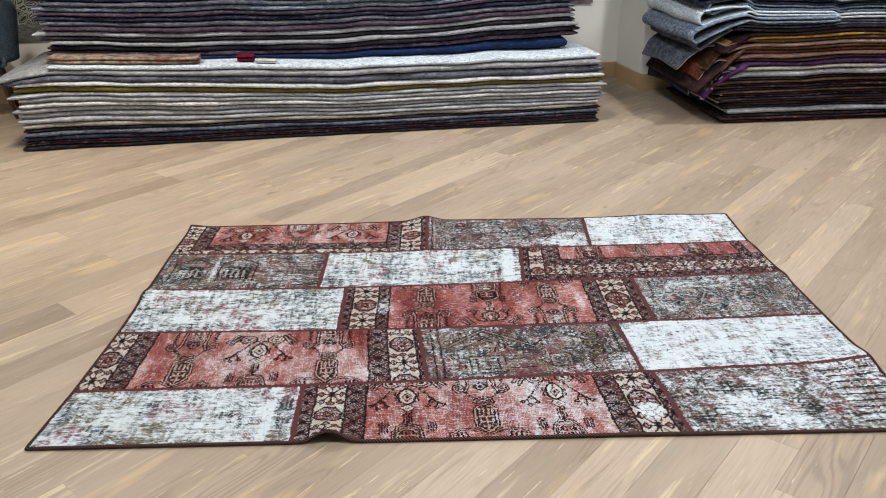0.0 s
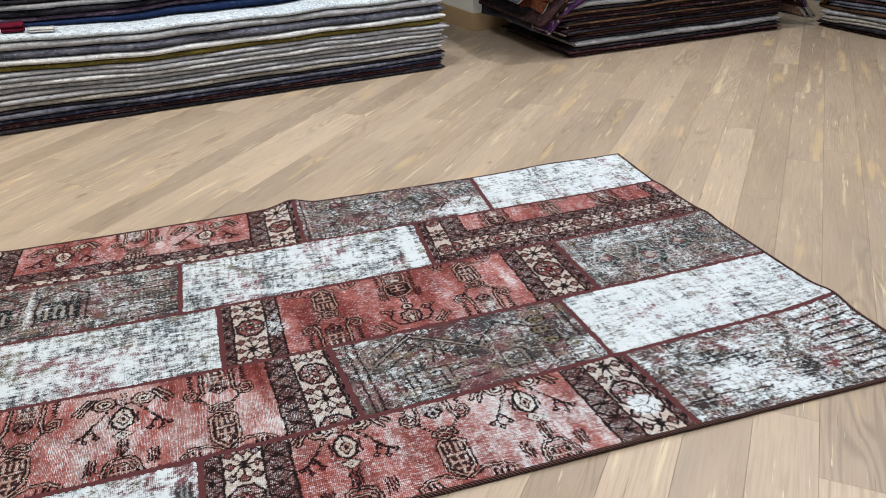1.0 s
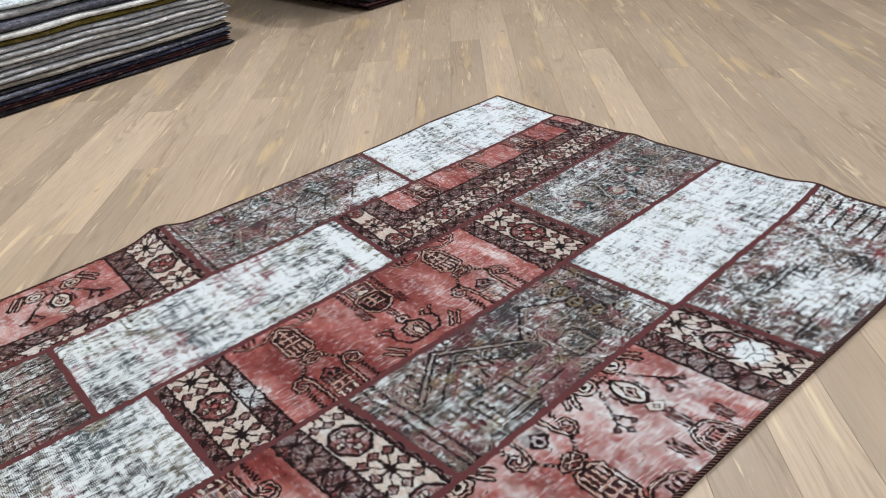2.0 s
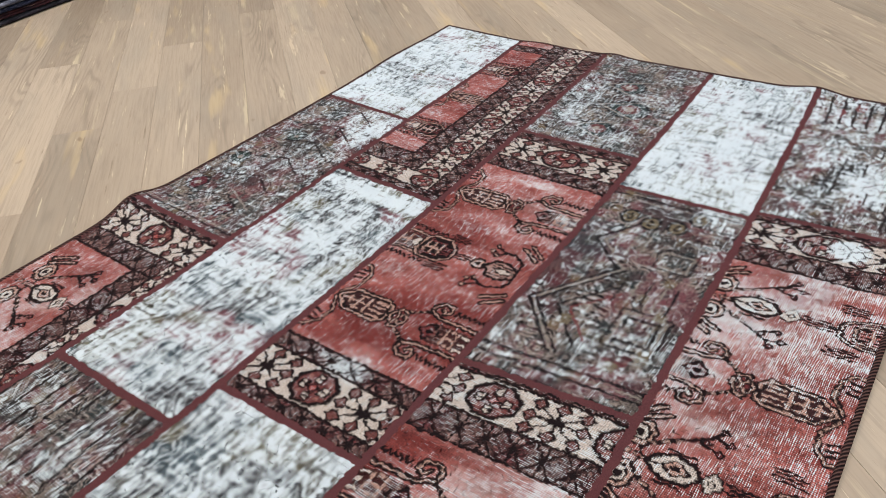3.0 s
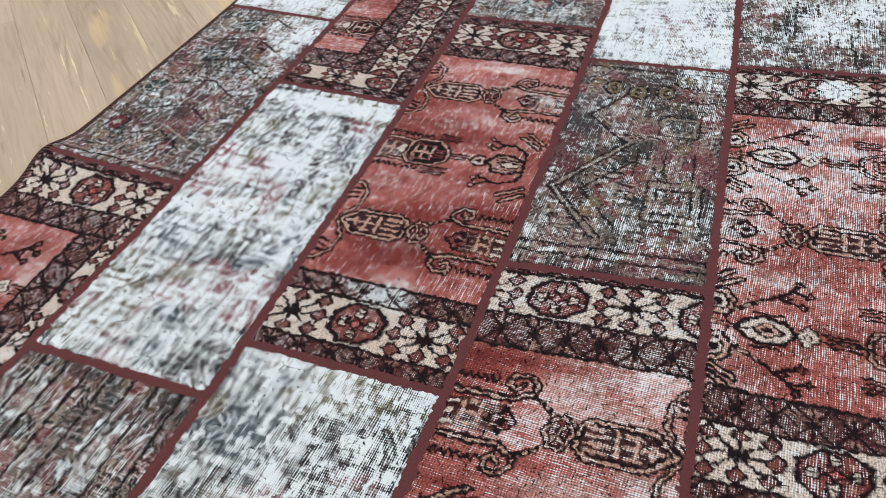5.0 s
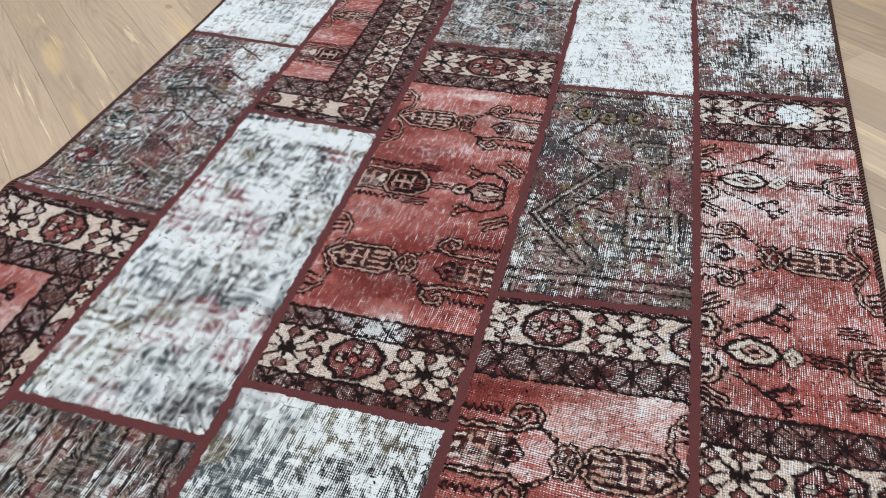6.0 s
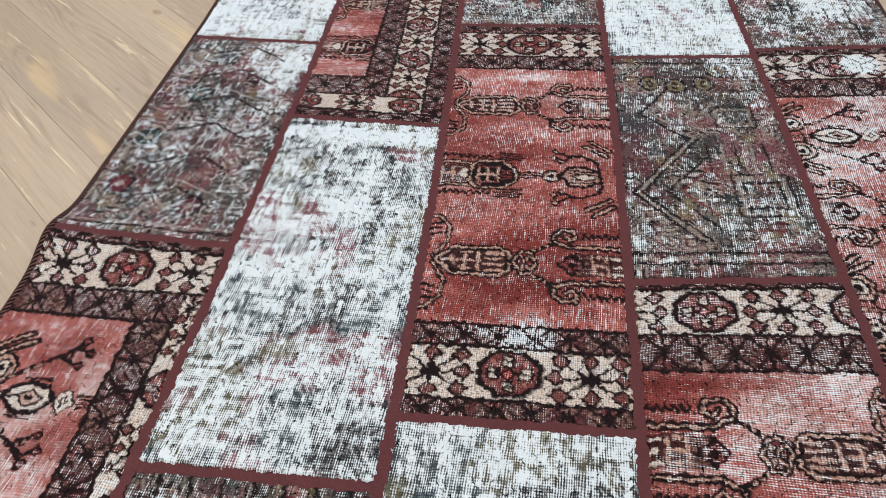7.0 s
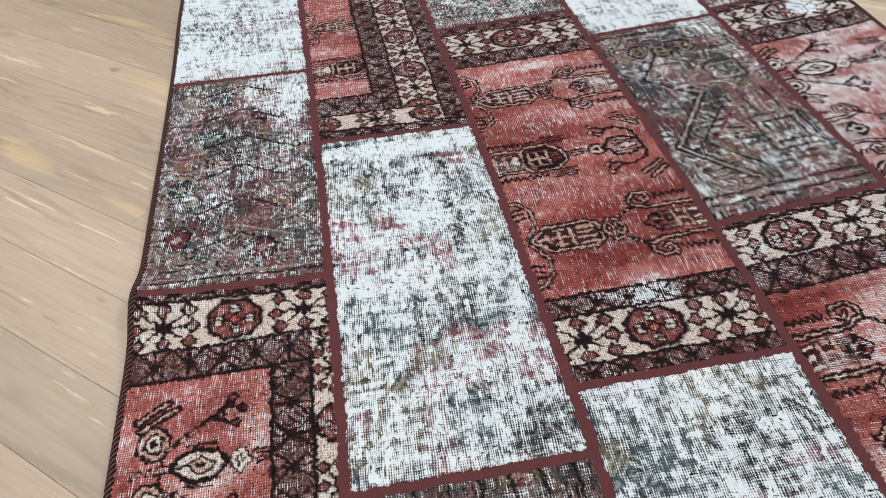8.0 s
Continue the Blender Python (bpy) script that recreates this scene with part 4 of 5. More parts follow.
def charcoal_left(c):
    h = c.high
    c.dark_ground(0.28, 0.9, 0.6)
    pale, ink = srgb(186, 176, 168), srgb(24, 21, 22)
    for x in (0.13, 0.34):
        c.block(x - 0.06, x + 0.06, h * 0.25, h * 0.62, ink)
        for i in range(4):
            c.block(x - 0.05 + 0.026 * i, x - 0.040 + 0.026 * i, h * 0.30, h * 0.52, pale, 0.7)
        drawn(c, [(x - 0.08, h * 0.2), (x - 0.08, h * 0.7), (x, h * 0.85), (x + 0.08, h * 0.7), (x + 0.08, h * 0.2)], 0.010, ink)
        drawn(c, [(x - 0.07, h * 0.72), (x, h * 0.92), (x + 0.07, h * 0.72)], 0.007, srgb(120, 60, 56))
    for i in range(14):
        drawn(c, [(0.205, h * (0.1 + 0.06 * i)), (0.245, h * (0.13 + 0.06 * i))], 0.006, pale)
    for i in range(8):
        drawn(c, [(0.50, 0.048 * i + 0.02), (c.wide, 0.048 * i + 0.03)], 0.009, ink)
    c.fade(0.235, h * 0.5, 0.014, h * 0.45, 0.5), c.fade(0.6, 0.1, 0.1, 0.05, 0.3)


def charcoal_right(c):
    h = c.high
    c.dark_ground(0.33, 0.85, 0.5)
    pale, ink = srgb(164, 156, 148), srgb(28, 28, 31)
    for x, y, k in ((0.12, 0.18, 0.05), (0.30, 0.14, 0.06), (0.47, 0.2, 0.05)):
        c.octagon(x, y, k * 1.15, k * 1.15, ink), c.octagon(x, y, k * 0.95, k * 0.95, srgb(46, 62, 62)), c.octagon(x, y, k * 0.6, k * 0.6, srgb(108, 64, 64)), c.diamond(x, y, k * 0.4, k * 0.4, pale)
        drawn(c, [(x - k * 1.4, y - k), (x, y + k * 1.7), (x + k * 1.4, y - k)], 0.008, pale)
    for i in range(7):
        drawn(c, [(0.05 + 0.08 * i, h * 0.84), (0.09 + 0.08 * i, h * 0.96)], 0.007, ink)
    c.fade(0.08, 0.10, 0.05, 0.04, 0.4), c.fade(0.3, 0.3, 0.25, 0.05, 0.3)


def blotched(c):
    """Half bleached: charcoal blocks beside bare white places, a striped band at the end."""
    h, w = c.high, c.wide
    c.dark_ground(0.44, 1.25, 0.45)
    ink, pale = srgb(26, 25, 27), srgb(176, 170, 162)
    for x, y, rx, ry in ((0.10, 0.29, 0.10, 0.07), (0.26, 0.16, 0.12, 0.06), (0.40, 0.27, 0.10, 0.06), (0.36, 0.08, 0.08, 0.05), (0.52, 0.20, 0.05, 0.08)):
        c.fade(x, y, rx, ry, 0.22)
    for x, y in ((0.06, 0.06), (0.15, 0.12), (0.24, 0.05), (0.33, 0.20), (0.20, 0.26), (0.45, 0.12)):
        c.block(x - 0.035, x + 0.035, y - 0.018, y + 0.018, ink, 0.8)
        drawn(c, [(x - 0.04, y - 0.026), (x + 0.04, y - 0.026)], 0.006, ink), drawn(c, [(x - 0.03, y + 0.028), (x + 0.05, y + 0.028)], 0.006, ink)
    for i in range(9):
        y = 0.04 + 0.036 * i
        drawn(c, [(w * 0.74, y), (w - 0.03, y + 0.006)], 0.010, ink), drawn(c, [(w * 0.75, y + 0.018), (w - 0.06, y + 0.022)], 0.006, pale)
    for x, y in ((w * 0.84, 0.30), (w * 0.66, 0.10), (w * 0.92, 0.25)):
        c.octagon(x, y, 0.034, 0.016, srgb(118, 64, 66))


def white(level, swing):
    return lambda c: c.pale_ground(level, swing)


def white_stripe(c):  # with a pale bar across its end
    c.pale_ground(0.54, 1.1)
    c.fade(c.wide - 0.085, c.high * 0.5, 0.022, c.high * 0.7, 0.5), c.fade(c.wide - 0.03, c.high * 0.5, 0.03, c.high, -0.28)


def white_barred(c):
    c.pale_ground(0.545, 1.1)
    c.fade(c.wide - 0.05, c.high * 0.5, 0.03, c.high, 0.35), c.fade(c.wide - 0.10, c.high * 0.35, 0.02, 0.1, -0.4)
    c.fade(0.62, 0.17, 0.06, 0.06, 0.4), c.fade(0.42, 0.2, 0.05, 0.12, 0.3), c.fade(0.5, 0.16, 0.07, 0.05, -0.25)


PIECES = (
    (white_stripe, red_near, blotched),
    (red_second, charcoal_middle, white(0.67, 1.0)),
    (white(0.54, 1.1), red_middle, charcoal_right),
    (charcoal_left, white_barred, red_corner),
    (red_far, charcoal_far, white(0.66, 1.0)),
)
LOOKS = (("white", "red", "charcoal"), ("red", "charcoal", "white"), ("white", "red", "charcoal"), ("charcoal", "white", "red"), ("red", "charcoal", "white"))
PIECE_LABELS = {"red": "faded brick-red carpet piece with black figures", "white": "bleached white carpet piece with dark flecks", "charcoal": "worn charcoal carpet piece"}


def piece(row, col):
    mids = [sum(c) / 2 for c in CUTS[row]]
    ends = (0.001, *mids, LONG - 0.001)
    u0, u1 = ends[col] + (BAND if col else 0.004), ends[col + 1] - (BAND if col < 2 else 0.004)
    across = (END_A[row] + mids[0], sum(mids), mids[1] + LONG)[col] / 2
    wide = float(seam(row + 1, across) - seam(row, across))
    v0, v1 = row + (BAND if row else 0.004) / wide, row + 1 - (BAND if row < 4 else 0.004) / wide
    draw, look_of = PIECES[row][col], LOOKS[row][col]
    red = look_of == "red"
    c = Cloth(u1 - u0, (v1 - v0) * wide, 0.0023 if red else 0.0029, 100 + 37 * (3 * row + col))
    draw(c)
    c.wear -= 0.34 * (1 - step(c.rgb.mean(-1), 0.015, 0.04)) * (look_of == "red")
    ragged = 0.006 * (cloud(c.x, c.y, 30, 30, c.seed + 70, 3) - 0.5) + 0.0080 * (lattice(c.x, c.y, 240, 240, c.seed + 72) - 0.5)
    ragged2 = 0.006 * (cloud(c.x, c.y, 30, 30, c.seed + 71, 3) - 0.5) + 0.0080 * (lattice(c.x, c.y, 240, 240, c.seed + 73) - 0.5)
    pts = rug_at(u0 + c.x + ragged, v0 + (c.y + ragged2) / wide, 0.0088, CUTS[row])
    pts[0, :, 2] -= 0.003
    pts[-1, :, 2] -= 0.003
    pts[:, 0, 2] -= 0.003
    pts[:, -1, 2] -= 0.003
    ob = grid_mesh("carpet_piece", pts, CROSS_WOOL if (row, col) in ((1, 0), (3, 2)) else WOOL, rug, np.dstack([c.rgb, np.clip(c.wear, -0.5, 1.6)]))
    tagged(ob, PIECE_LABELS[look_of])


for _row in range(5):
    for _col in range(3):
        piece(_row, _col)

# ---- stacks of folded rugs ---------------------------------------------
CLOTHS = {
    "slate": rug_cloth("slate_wool", (72, 75, 88), (104, 106, 117), (54, 54, 66)),
    "navy": rug_cloth("navy_wool", (32, 36, 54), (48, 52, 70), (82, 84, 96)),
    "ink": rug_cloth("ink_wool", (26, 26, 31), (44, 42, 48), (62, 58, 62)),
    "plum": rug_cloth("plum_wool", (62, 50, 66), (86, 74, 88), (44, 38, 50)),
    "maroon": rug_cloth("maroon_wool", (66, 38, 42), (42, 34, 42), (112, 92, 88)),
    "wine": rug_cloth("wine_wool", (54, 34, 36), (38, 29, 32), (80, 58, 52)),
    "silver": rug_cloth("silver_wool", (170, 172, 176), (146, 149, 156), (122, 124, 132)),
    "white": rug_cloth("white_wool", (198, 200, 200), (174, 177, 180), (150, 153, 160)),
    "ice": rug_cloth("ice_wool", (206, 218, 226), (176, 188, 198), (116, 126, 138), scale=26),
    "taupe": rug_cloth("taupe_wool", (152, 147, 138), (132, 128, 122), (108, 106, 104)),
    "ash": rug_cloth("ash_wool", (148, 149, 152), (124, 126, 131), (172, 173, 175)),
    "olive": rug_cloth("olive_wool", (104, 94, 44), (86, 76, 38), (126, 114, 76)),
    "cobalt": rug_cloth("cobalt_wool", (26, 42, 78), (22, 34, 62), (44, 62, 96)),
    "denim": rug_cloth("denim_wool", (92, 106, 126), (124, 138, 154), (168, 178, 188), scale=20),
    "violet": rug_cloth("violet_wool", (78, 48, 92), (62, 40, 72), (108, 80, 116)),
    "rust": rug_cloth("rust_wool", (104, 56, 36), (72, 42, 32), (140, 96, 66), scale=22),
    "dusty": rug_cloth("dusty_wool", (146, 118, 108), (120, 96, 90), (164, 140, 128)),
    "umber": rug_cloth("umber_wool", (78, 56, 42), (58, 44, 38), (104, 82, 66)),
    "ochre": rug_cloth("ochre_wool", (158, 124, 48), (128, 98, 40), (176, 150, 96)),
    "kilim": rug_cloth("kilim_wool", (158, 146, 132), (84, 62, 54), (136, 62, 52), scale=13),
    "crimson": rug_cloth("crimson_wool", (100, 20, 42), (72, 16, 32)),
}
LABELS = {
    "slate": "slate grey folded rug lying in a high stack", "navy": "navy folded rug lying in a high stack",
    "ink": "near-black folded rug lying in a high stack", "plum": "dull plum folded rug lying in a high stack",
    "maroon": "dark maroon patterned rug folded in a stack", "wine": "thin dark wine-brown rug folded in a stack",
    "silver": "silver grey rug folded in a stack", "white": "off-white rug folded in a stack",
    "ice": "pale ice-blue distressed rug folded in a stack", "taupe": "taupe beige rug folded in a stack",
    "ash": "ash grey rug folded in a stack", "olive": "olive yellow rug folded in a stack",
    "cobalt": "deep cobalt blue rug wedged in a stack", "denim": "washed denim-blue rug drooping over a stack",
    "violet": "violet rug with a drooping end in a stack", "rust": "rust orange patterned rug folded in a stack",
    "dusty": "dusty pink-beige rug folded in a stack", "umber": "umber brown rug folded in a stack",
    "ochre": "ochre yellow rug folded in a stack", "kilim": "cream, orange and brown patterned rug end folded on a stack", "crimson": "crimson rug end folded on a stack",
}


def wave1(t, seed, freq):
    """Smooth noise along one axis, -1 to 1."""
    return 2 * cloud(t, t * 0 + seed * 1.37, freq, 1.0, 900 + seed, 3) - 1


SELVEDGE = Nodes("pale_selvedge", 0.95)
_c = SELVEDGE.add("ShaderNodeTexCoord").outputs["Object"]
SELVEDGE.colour(SELVEDGE.mix(SELVEDGE.noise(_c, 90, 3), srgb(186, 180, 178), srgb(112, 104, 106)))


def cord(name, line, radius, material, parent, label=""):
    """A round cord along a line of points, open at its ends."""
    ahead = np.gradient(line, axis=0)
    ahead /= np.linalg.norm(ahead, axis=1, keepdims=True) + 1e-9
    side = np.cross(ahead, (0.9, 0.1, 0.42))
    side /= np.linalg.norm(side, axis=1, keepdims=True) + 1e-9
    up = np.cross(side, ahead)
    sides = 6
    verts = [p + radius * (math.cos(2 * math.pi * j / sides) * a + math.sin(2 * math.pi * j / sides) * b) for p, a, b in zip(line, side, up) for j in range(sides)]
    faces = [(i * sides + j, i * sides + (j + 1) % sides, (i + 1) * sides + (j + 1) % sides, (i + 1) * sides + j) for i in range(len(line) - 1) for j in range(sides)]
    return tagged(mesh_object(name, verts, faces, material, parent, smooth=True), label)


def folded_rug(kind, frame_of, x0, x1, deep, low, thick, seed, noses=1, front=0.0, droop=(0.0, 0.0, 0.0, 0.0), group="", swell_to=None, stitched=False):
    """A rug folded into a flat bundle: rounded folds in front, cut edges at the ends.

    low: the height of what it lies on, as a function of the way along; droop: the length of the ends that hang, left and right, and what share of the height they fall."""
    n = max(24, int((x1 - x0) / 0.05))
    t = np.linspace(0, 1, n)
    ease = np.concatenate([[0.0, 0.004, 0.012], t[1:-1], [0.988, 0.996, 1.0]])
    ease.sort()
    x = x0 + (x1 - x0) * ease
    base = low(x)
    th = thick * (1 + 0.25 * wave1(x, seed, 1.5))
    if swell_to:
        th = swell_to(x)
    out = front + 0.016 * wave1(x, seed + 3, 2.2) + 0.006 * wave1(x, seed + 5, 9.0)
    left, right, fall, fall2 = droop
    hang = np.zeros_like(x)
    if left:
        hang += fall * np.clip((x0 + left - x) / left, 0, 1) ** 1.7
    if right:
        hang += fall2 * np.clip((x - x1 + right) / right, 0, 1) ** 1.7
    base = base - hang * np.clip(base - 0.02, 0, None)
    pinch = np.ones_like(x)
    pinch[[0, -1]] = 0.40
    pinch[[1, -2]] = 0.80
    pinch[[2, -3]] = 0.96
    rough = 0.004 + 0.016 * (hang > 0.05)  # hanging ends are ragged
    verts, faces = [], []
    for k in range(noses):
        a0, a1 = k / noses, (k + 1) / noses
        first = len(verts)
        ring = 12
        shift = 0.010 * wave1(x, seed + 20 + k, 3.0) * (noses > 1)
        for i in range(len(x)):
            z0, z1 = base[i] + th[i] * a0, base[i] + th[i] * a1
            mid, half = (z0 + z1) / 2, (z1 - z0) / 2 * pinch[i] * 0.96
            f = out[i] + shift[i] + half * 0.2
            for j in range(7):
                a = -math.pi / 2 + math.pi * j / 6
                verts.append((x[i] + rough[i] * math.sin(2.1 * j + seed), f + 1.5 * rough[i] * math.sin(seed * 1.7 + 9.0 * x[i]) + half * (1 - max(math.cos(a), 0.0) ** 0.7) * 2.4, mid + half * math.sin(a)))
            for fy, s in ((0.35, 1), (1.0, 1), (1.0, 0), (1.0, -1), (0.35, -1)):
                verts.append((x[i] + rough[i] * math.sin(5.0 * fy + seed), f + 2.4 * half + (deep - 0.03) * fy, mid + half * s))
        for i in range(len(x) - 1):
            for j in range(ring):
                a, b = first + i * ring + j, first + i * ring + (j + 1) % ring
                faces.append((a, b, b + ring, a + ring))
        faces.append(tuple(first + j for j in reversed(range(ring))))
        faces.append(tuple(first + (len(x) - 1) * ring + j for j in range(ring)))
    ob = mesh_object("folded_rug", verts, [f[::-1] for f in faces], CLOTHS[kind], None, smooth=True)
    ob.matrix_world = frame_of
    if stitched:
        ends = np.array(verts)[:12]
        cord("stitched_edge", np.concatenate([ends[-2:], ends[:8]]), 0.0042, SELVEDGE.mat, ob, "pale overcast stitching")
    return tagged(ob, LABELS[kind], "rug", group)


def pile(frame_of, layers, x0, x1, deep, ground, seed, group, front=0.0, jitter=0.03, droops=None, press=None, stitched=()):
    """Lays rugs on one another; layers: rows of kind, thickness, folds; press: how the weight above thins a layer along its way. Returns the height along the top."""
    rng = random.Random(seed)
    grid = np.linspace(x0 - 1.0, x1 + 1.0, 90)
    top = ground(grid)
    for i, (kind, thick, noses) in enumerate(layers):
        now = top.copy()
        low = lambda x, g=grid, h=now: np.interp(x, g, h)
        a, b = x0 + rng.uniform(-jitter, jitter), x1 + rng.uniform(-jitter, jitter) * 0.6
        swell = lambda x, i=i, thick=thick: thick * (1 + 0.25 * wave1(x, seed * 50 + i, 1.5)) * (press(i, x) if press else 1.0)
        hang = (0.0, 0.0, 0.0, 0.0)
        if droops and i in droops:
            da, db, *hang = droops[i]
            a, b = a - da, b + db
        folded_rug(kind, frame_of, a, b, deep + rng.uniform(-0.04, 0.04), low, thick, seed * 50 + i, noses, front + rng.uniform(-0.012, 0.012), tuple(hang), group, swell, i in stitched)
        top = now + swell(grid) + 0.002
    return grid, top


FLAT = lambda x: x * 0.0 + 0.002
LONG_PILE = pose(-1.655, 3.205, 0, 0, 0, 10.4) @ Matrix.Scale(0.945, 4)
lower = (
    ("ink", 0.034, 1), ("maroon", 0.036, 2), ("navy", 0.034, 1), ("slate", 0.036, 1), ("ink", 0.022, 1), ("taupe", 0.040, 1),
    ("silver", 0.040, 1), ("ash", 0.034, 1), ("ash", 0.040, 1), ("white", 0.036, 1), ("ash", 0.040, 1), ("silver", 0.034, 1),
    ("olive", 0.044, 1), ("white", 0.036, 1), ("slate", 0.050, 1), ("ash", 0.044, 1), ("ice", 0.042, 1),
)
def sag(i, x):
    """The long pile is loose at one end and pressed flat along its middle."""
    if i <= 12:
        return np.interp(x, (0.0, 0.3, 1.1, 2.0, 2.4, 3.0, 4.4), (0.93, 0.92, 0.84, 0.73, 0.69, 0.71, 0.73))
    return np.interp(x, (0.0, 1.0, 2.2), (0.78, 0.9, 1.0))


grid_a, top_a = pile(LONG_PILE, lower, 0.03, 4.42, 1.15, FLAT, 3, "folded rugs of the long low pile", droops={8: (0.03, 0.03, 0.3, 0.2, 0.02, 0.03), 11: (0.05, 0.05, 0.4, 0.2, 0.03, 0.03), 14: (0.10, 0.0, 0.5, 0.1, 0.06, 0), 15: (0.14, 0, 0.5, 0.1, 0.08, 0), 16: (-0.27, 0.0, 0.6, 0.1, 0.0, 0)}, press=sag)
upper = (
    ("plum", 0.034, 1), ("ink", 0.036, 1), ("ash", 0.034, 1), ("ink", 0.026, 1), ("silver", 0.036, 1), ("plum", 0.034, 1), ("slate", 0.036, 1), ("navy", 0.034, 1), ("plum", 0.032, 1),
    ("denim", 0.036, 1), ("slate", 0.032, 1), ("navy", 0.036, 1), ("denim", 0.034, 1), ("silver", 0.036, 1), ("slate", 0.038, 1), ("ink", 0.040, 1),
    ("navy", 0.040, 1), ("slate", 0.042, 1), ("ash", 0.040, 1),
)
on_step = lambda x: np.interp(x, grid_a, top_a) + 0.003
wedge = lambda x: 0.018 + 0.080 * np.clip((x - 1.7) / 2.4, 0, 1)
folded_rug("cobalt", LONG_PILE, 0.30, 4.20, 0.90, on_step, 0.05, 251, 1, 0.24, group="folded rugs of the upper pile", swell_to=wedge)
lift = lambda x: on_step(x) + wedge(x) + 0.002
pile(LONG_PILE, upper, 0.22, 4.27, 0.88, lift, 5, "folded rugs of the upper pile", front=0.24, jitter=0.06)

# small folded ends lying on the step between the two piles
folded_rug("kilim", LONG_PILE, 0.29, 1.33, 0.17, on_step, 0.056, 71, 2, 0.03)
folded_rug("crimson", LONG_PILE, 1.60, 1.72, 0.08, on_step, 0.048, 72, 2, 0.08)
folded_rug("white", LONG_PILE, 1.74, 1.88, 0.10, on_step, 0.024, 73, 2, 0.03)

DARK_PILE = pose(3.36, 3.865, 0, 0, 0, 6.8)
dark = [("wine", 0.022, 1), ("maroon", 0.018, 1), ("ink", 0.022, 1), ("ash", 0.042, 1), ("ink", 0.020, 1)]
dark += [(("wine", "umber", "ink", "maroon")[i % 4], 0.017, 1) for i in range(11)]
dark += [("silver", 0.050, 1), ("taupe", 0.026, 1), ("violet", 0.040, 1), ("wine", 0.016, 1), ("dusty", 0.034, 1), ("rust", 0.028, 1), ("umber", 0.022, 1), ("dusty", 0.026, 1), ("umber", 0.026, 1), ("ochre", 0.018, 1), ("wine", 0.030, 1), ("ink", 0.024, 1)]
hanging = {i: (0.012 * (i - 3), 0.0, 0.20, 0.1, 0.03 * (i % 3), 0.0) for i in range(4, 16)}
hanging |= {16: (0.03, 0.32, 0.2, 0.5, 0.12, 0.95), 17: (0.0, 0.3, 0.1, 0.45, 0.0, 0.9), 18: (0.20, 0.2, 0.34, 0.4, 0.62, 0.7), 19: (0.22, 0.2, 0.30, 0.4, 0.50, 0.7), 20: (0.03, 0.30, 0.2, 0.45, 0.1, 0.9)}
hanging |= {21: (0.17, 0.2, 0.26, 0.4, 0.50, 0.7), 22: (0.13, 0.1, 0.24, 0.3, 0.42, 0.3), 23: (0.04, 0.1, 0.3, 0.3, 0.1, 0.3), 24: (0.16, 0.28, 0.28, 0.45, 0.36, 0.8), 25: (0.02, 0.1, 0.3, 0.3, 0.1, 0.3), 26: (0.10, 0.0, 0.3, 0.1, 0.22, 0.0)}
grid_b, top_b = pile(DARK_PILE, dark, 0.03, 1.92, 1.1, FLAT, 9, "folded rugs of the dark pile", jitter=0.035, droops=hanging, stitched=(3, 6, 9, 12, 15, 16, 18, 20, 23, 25))


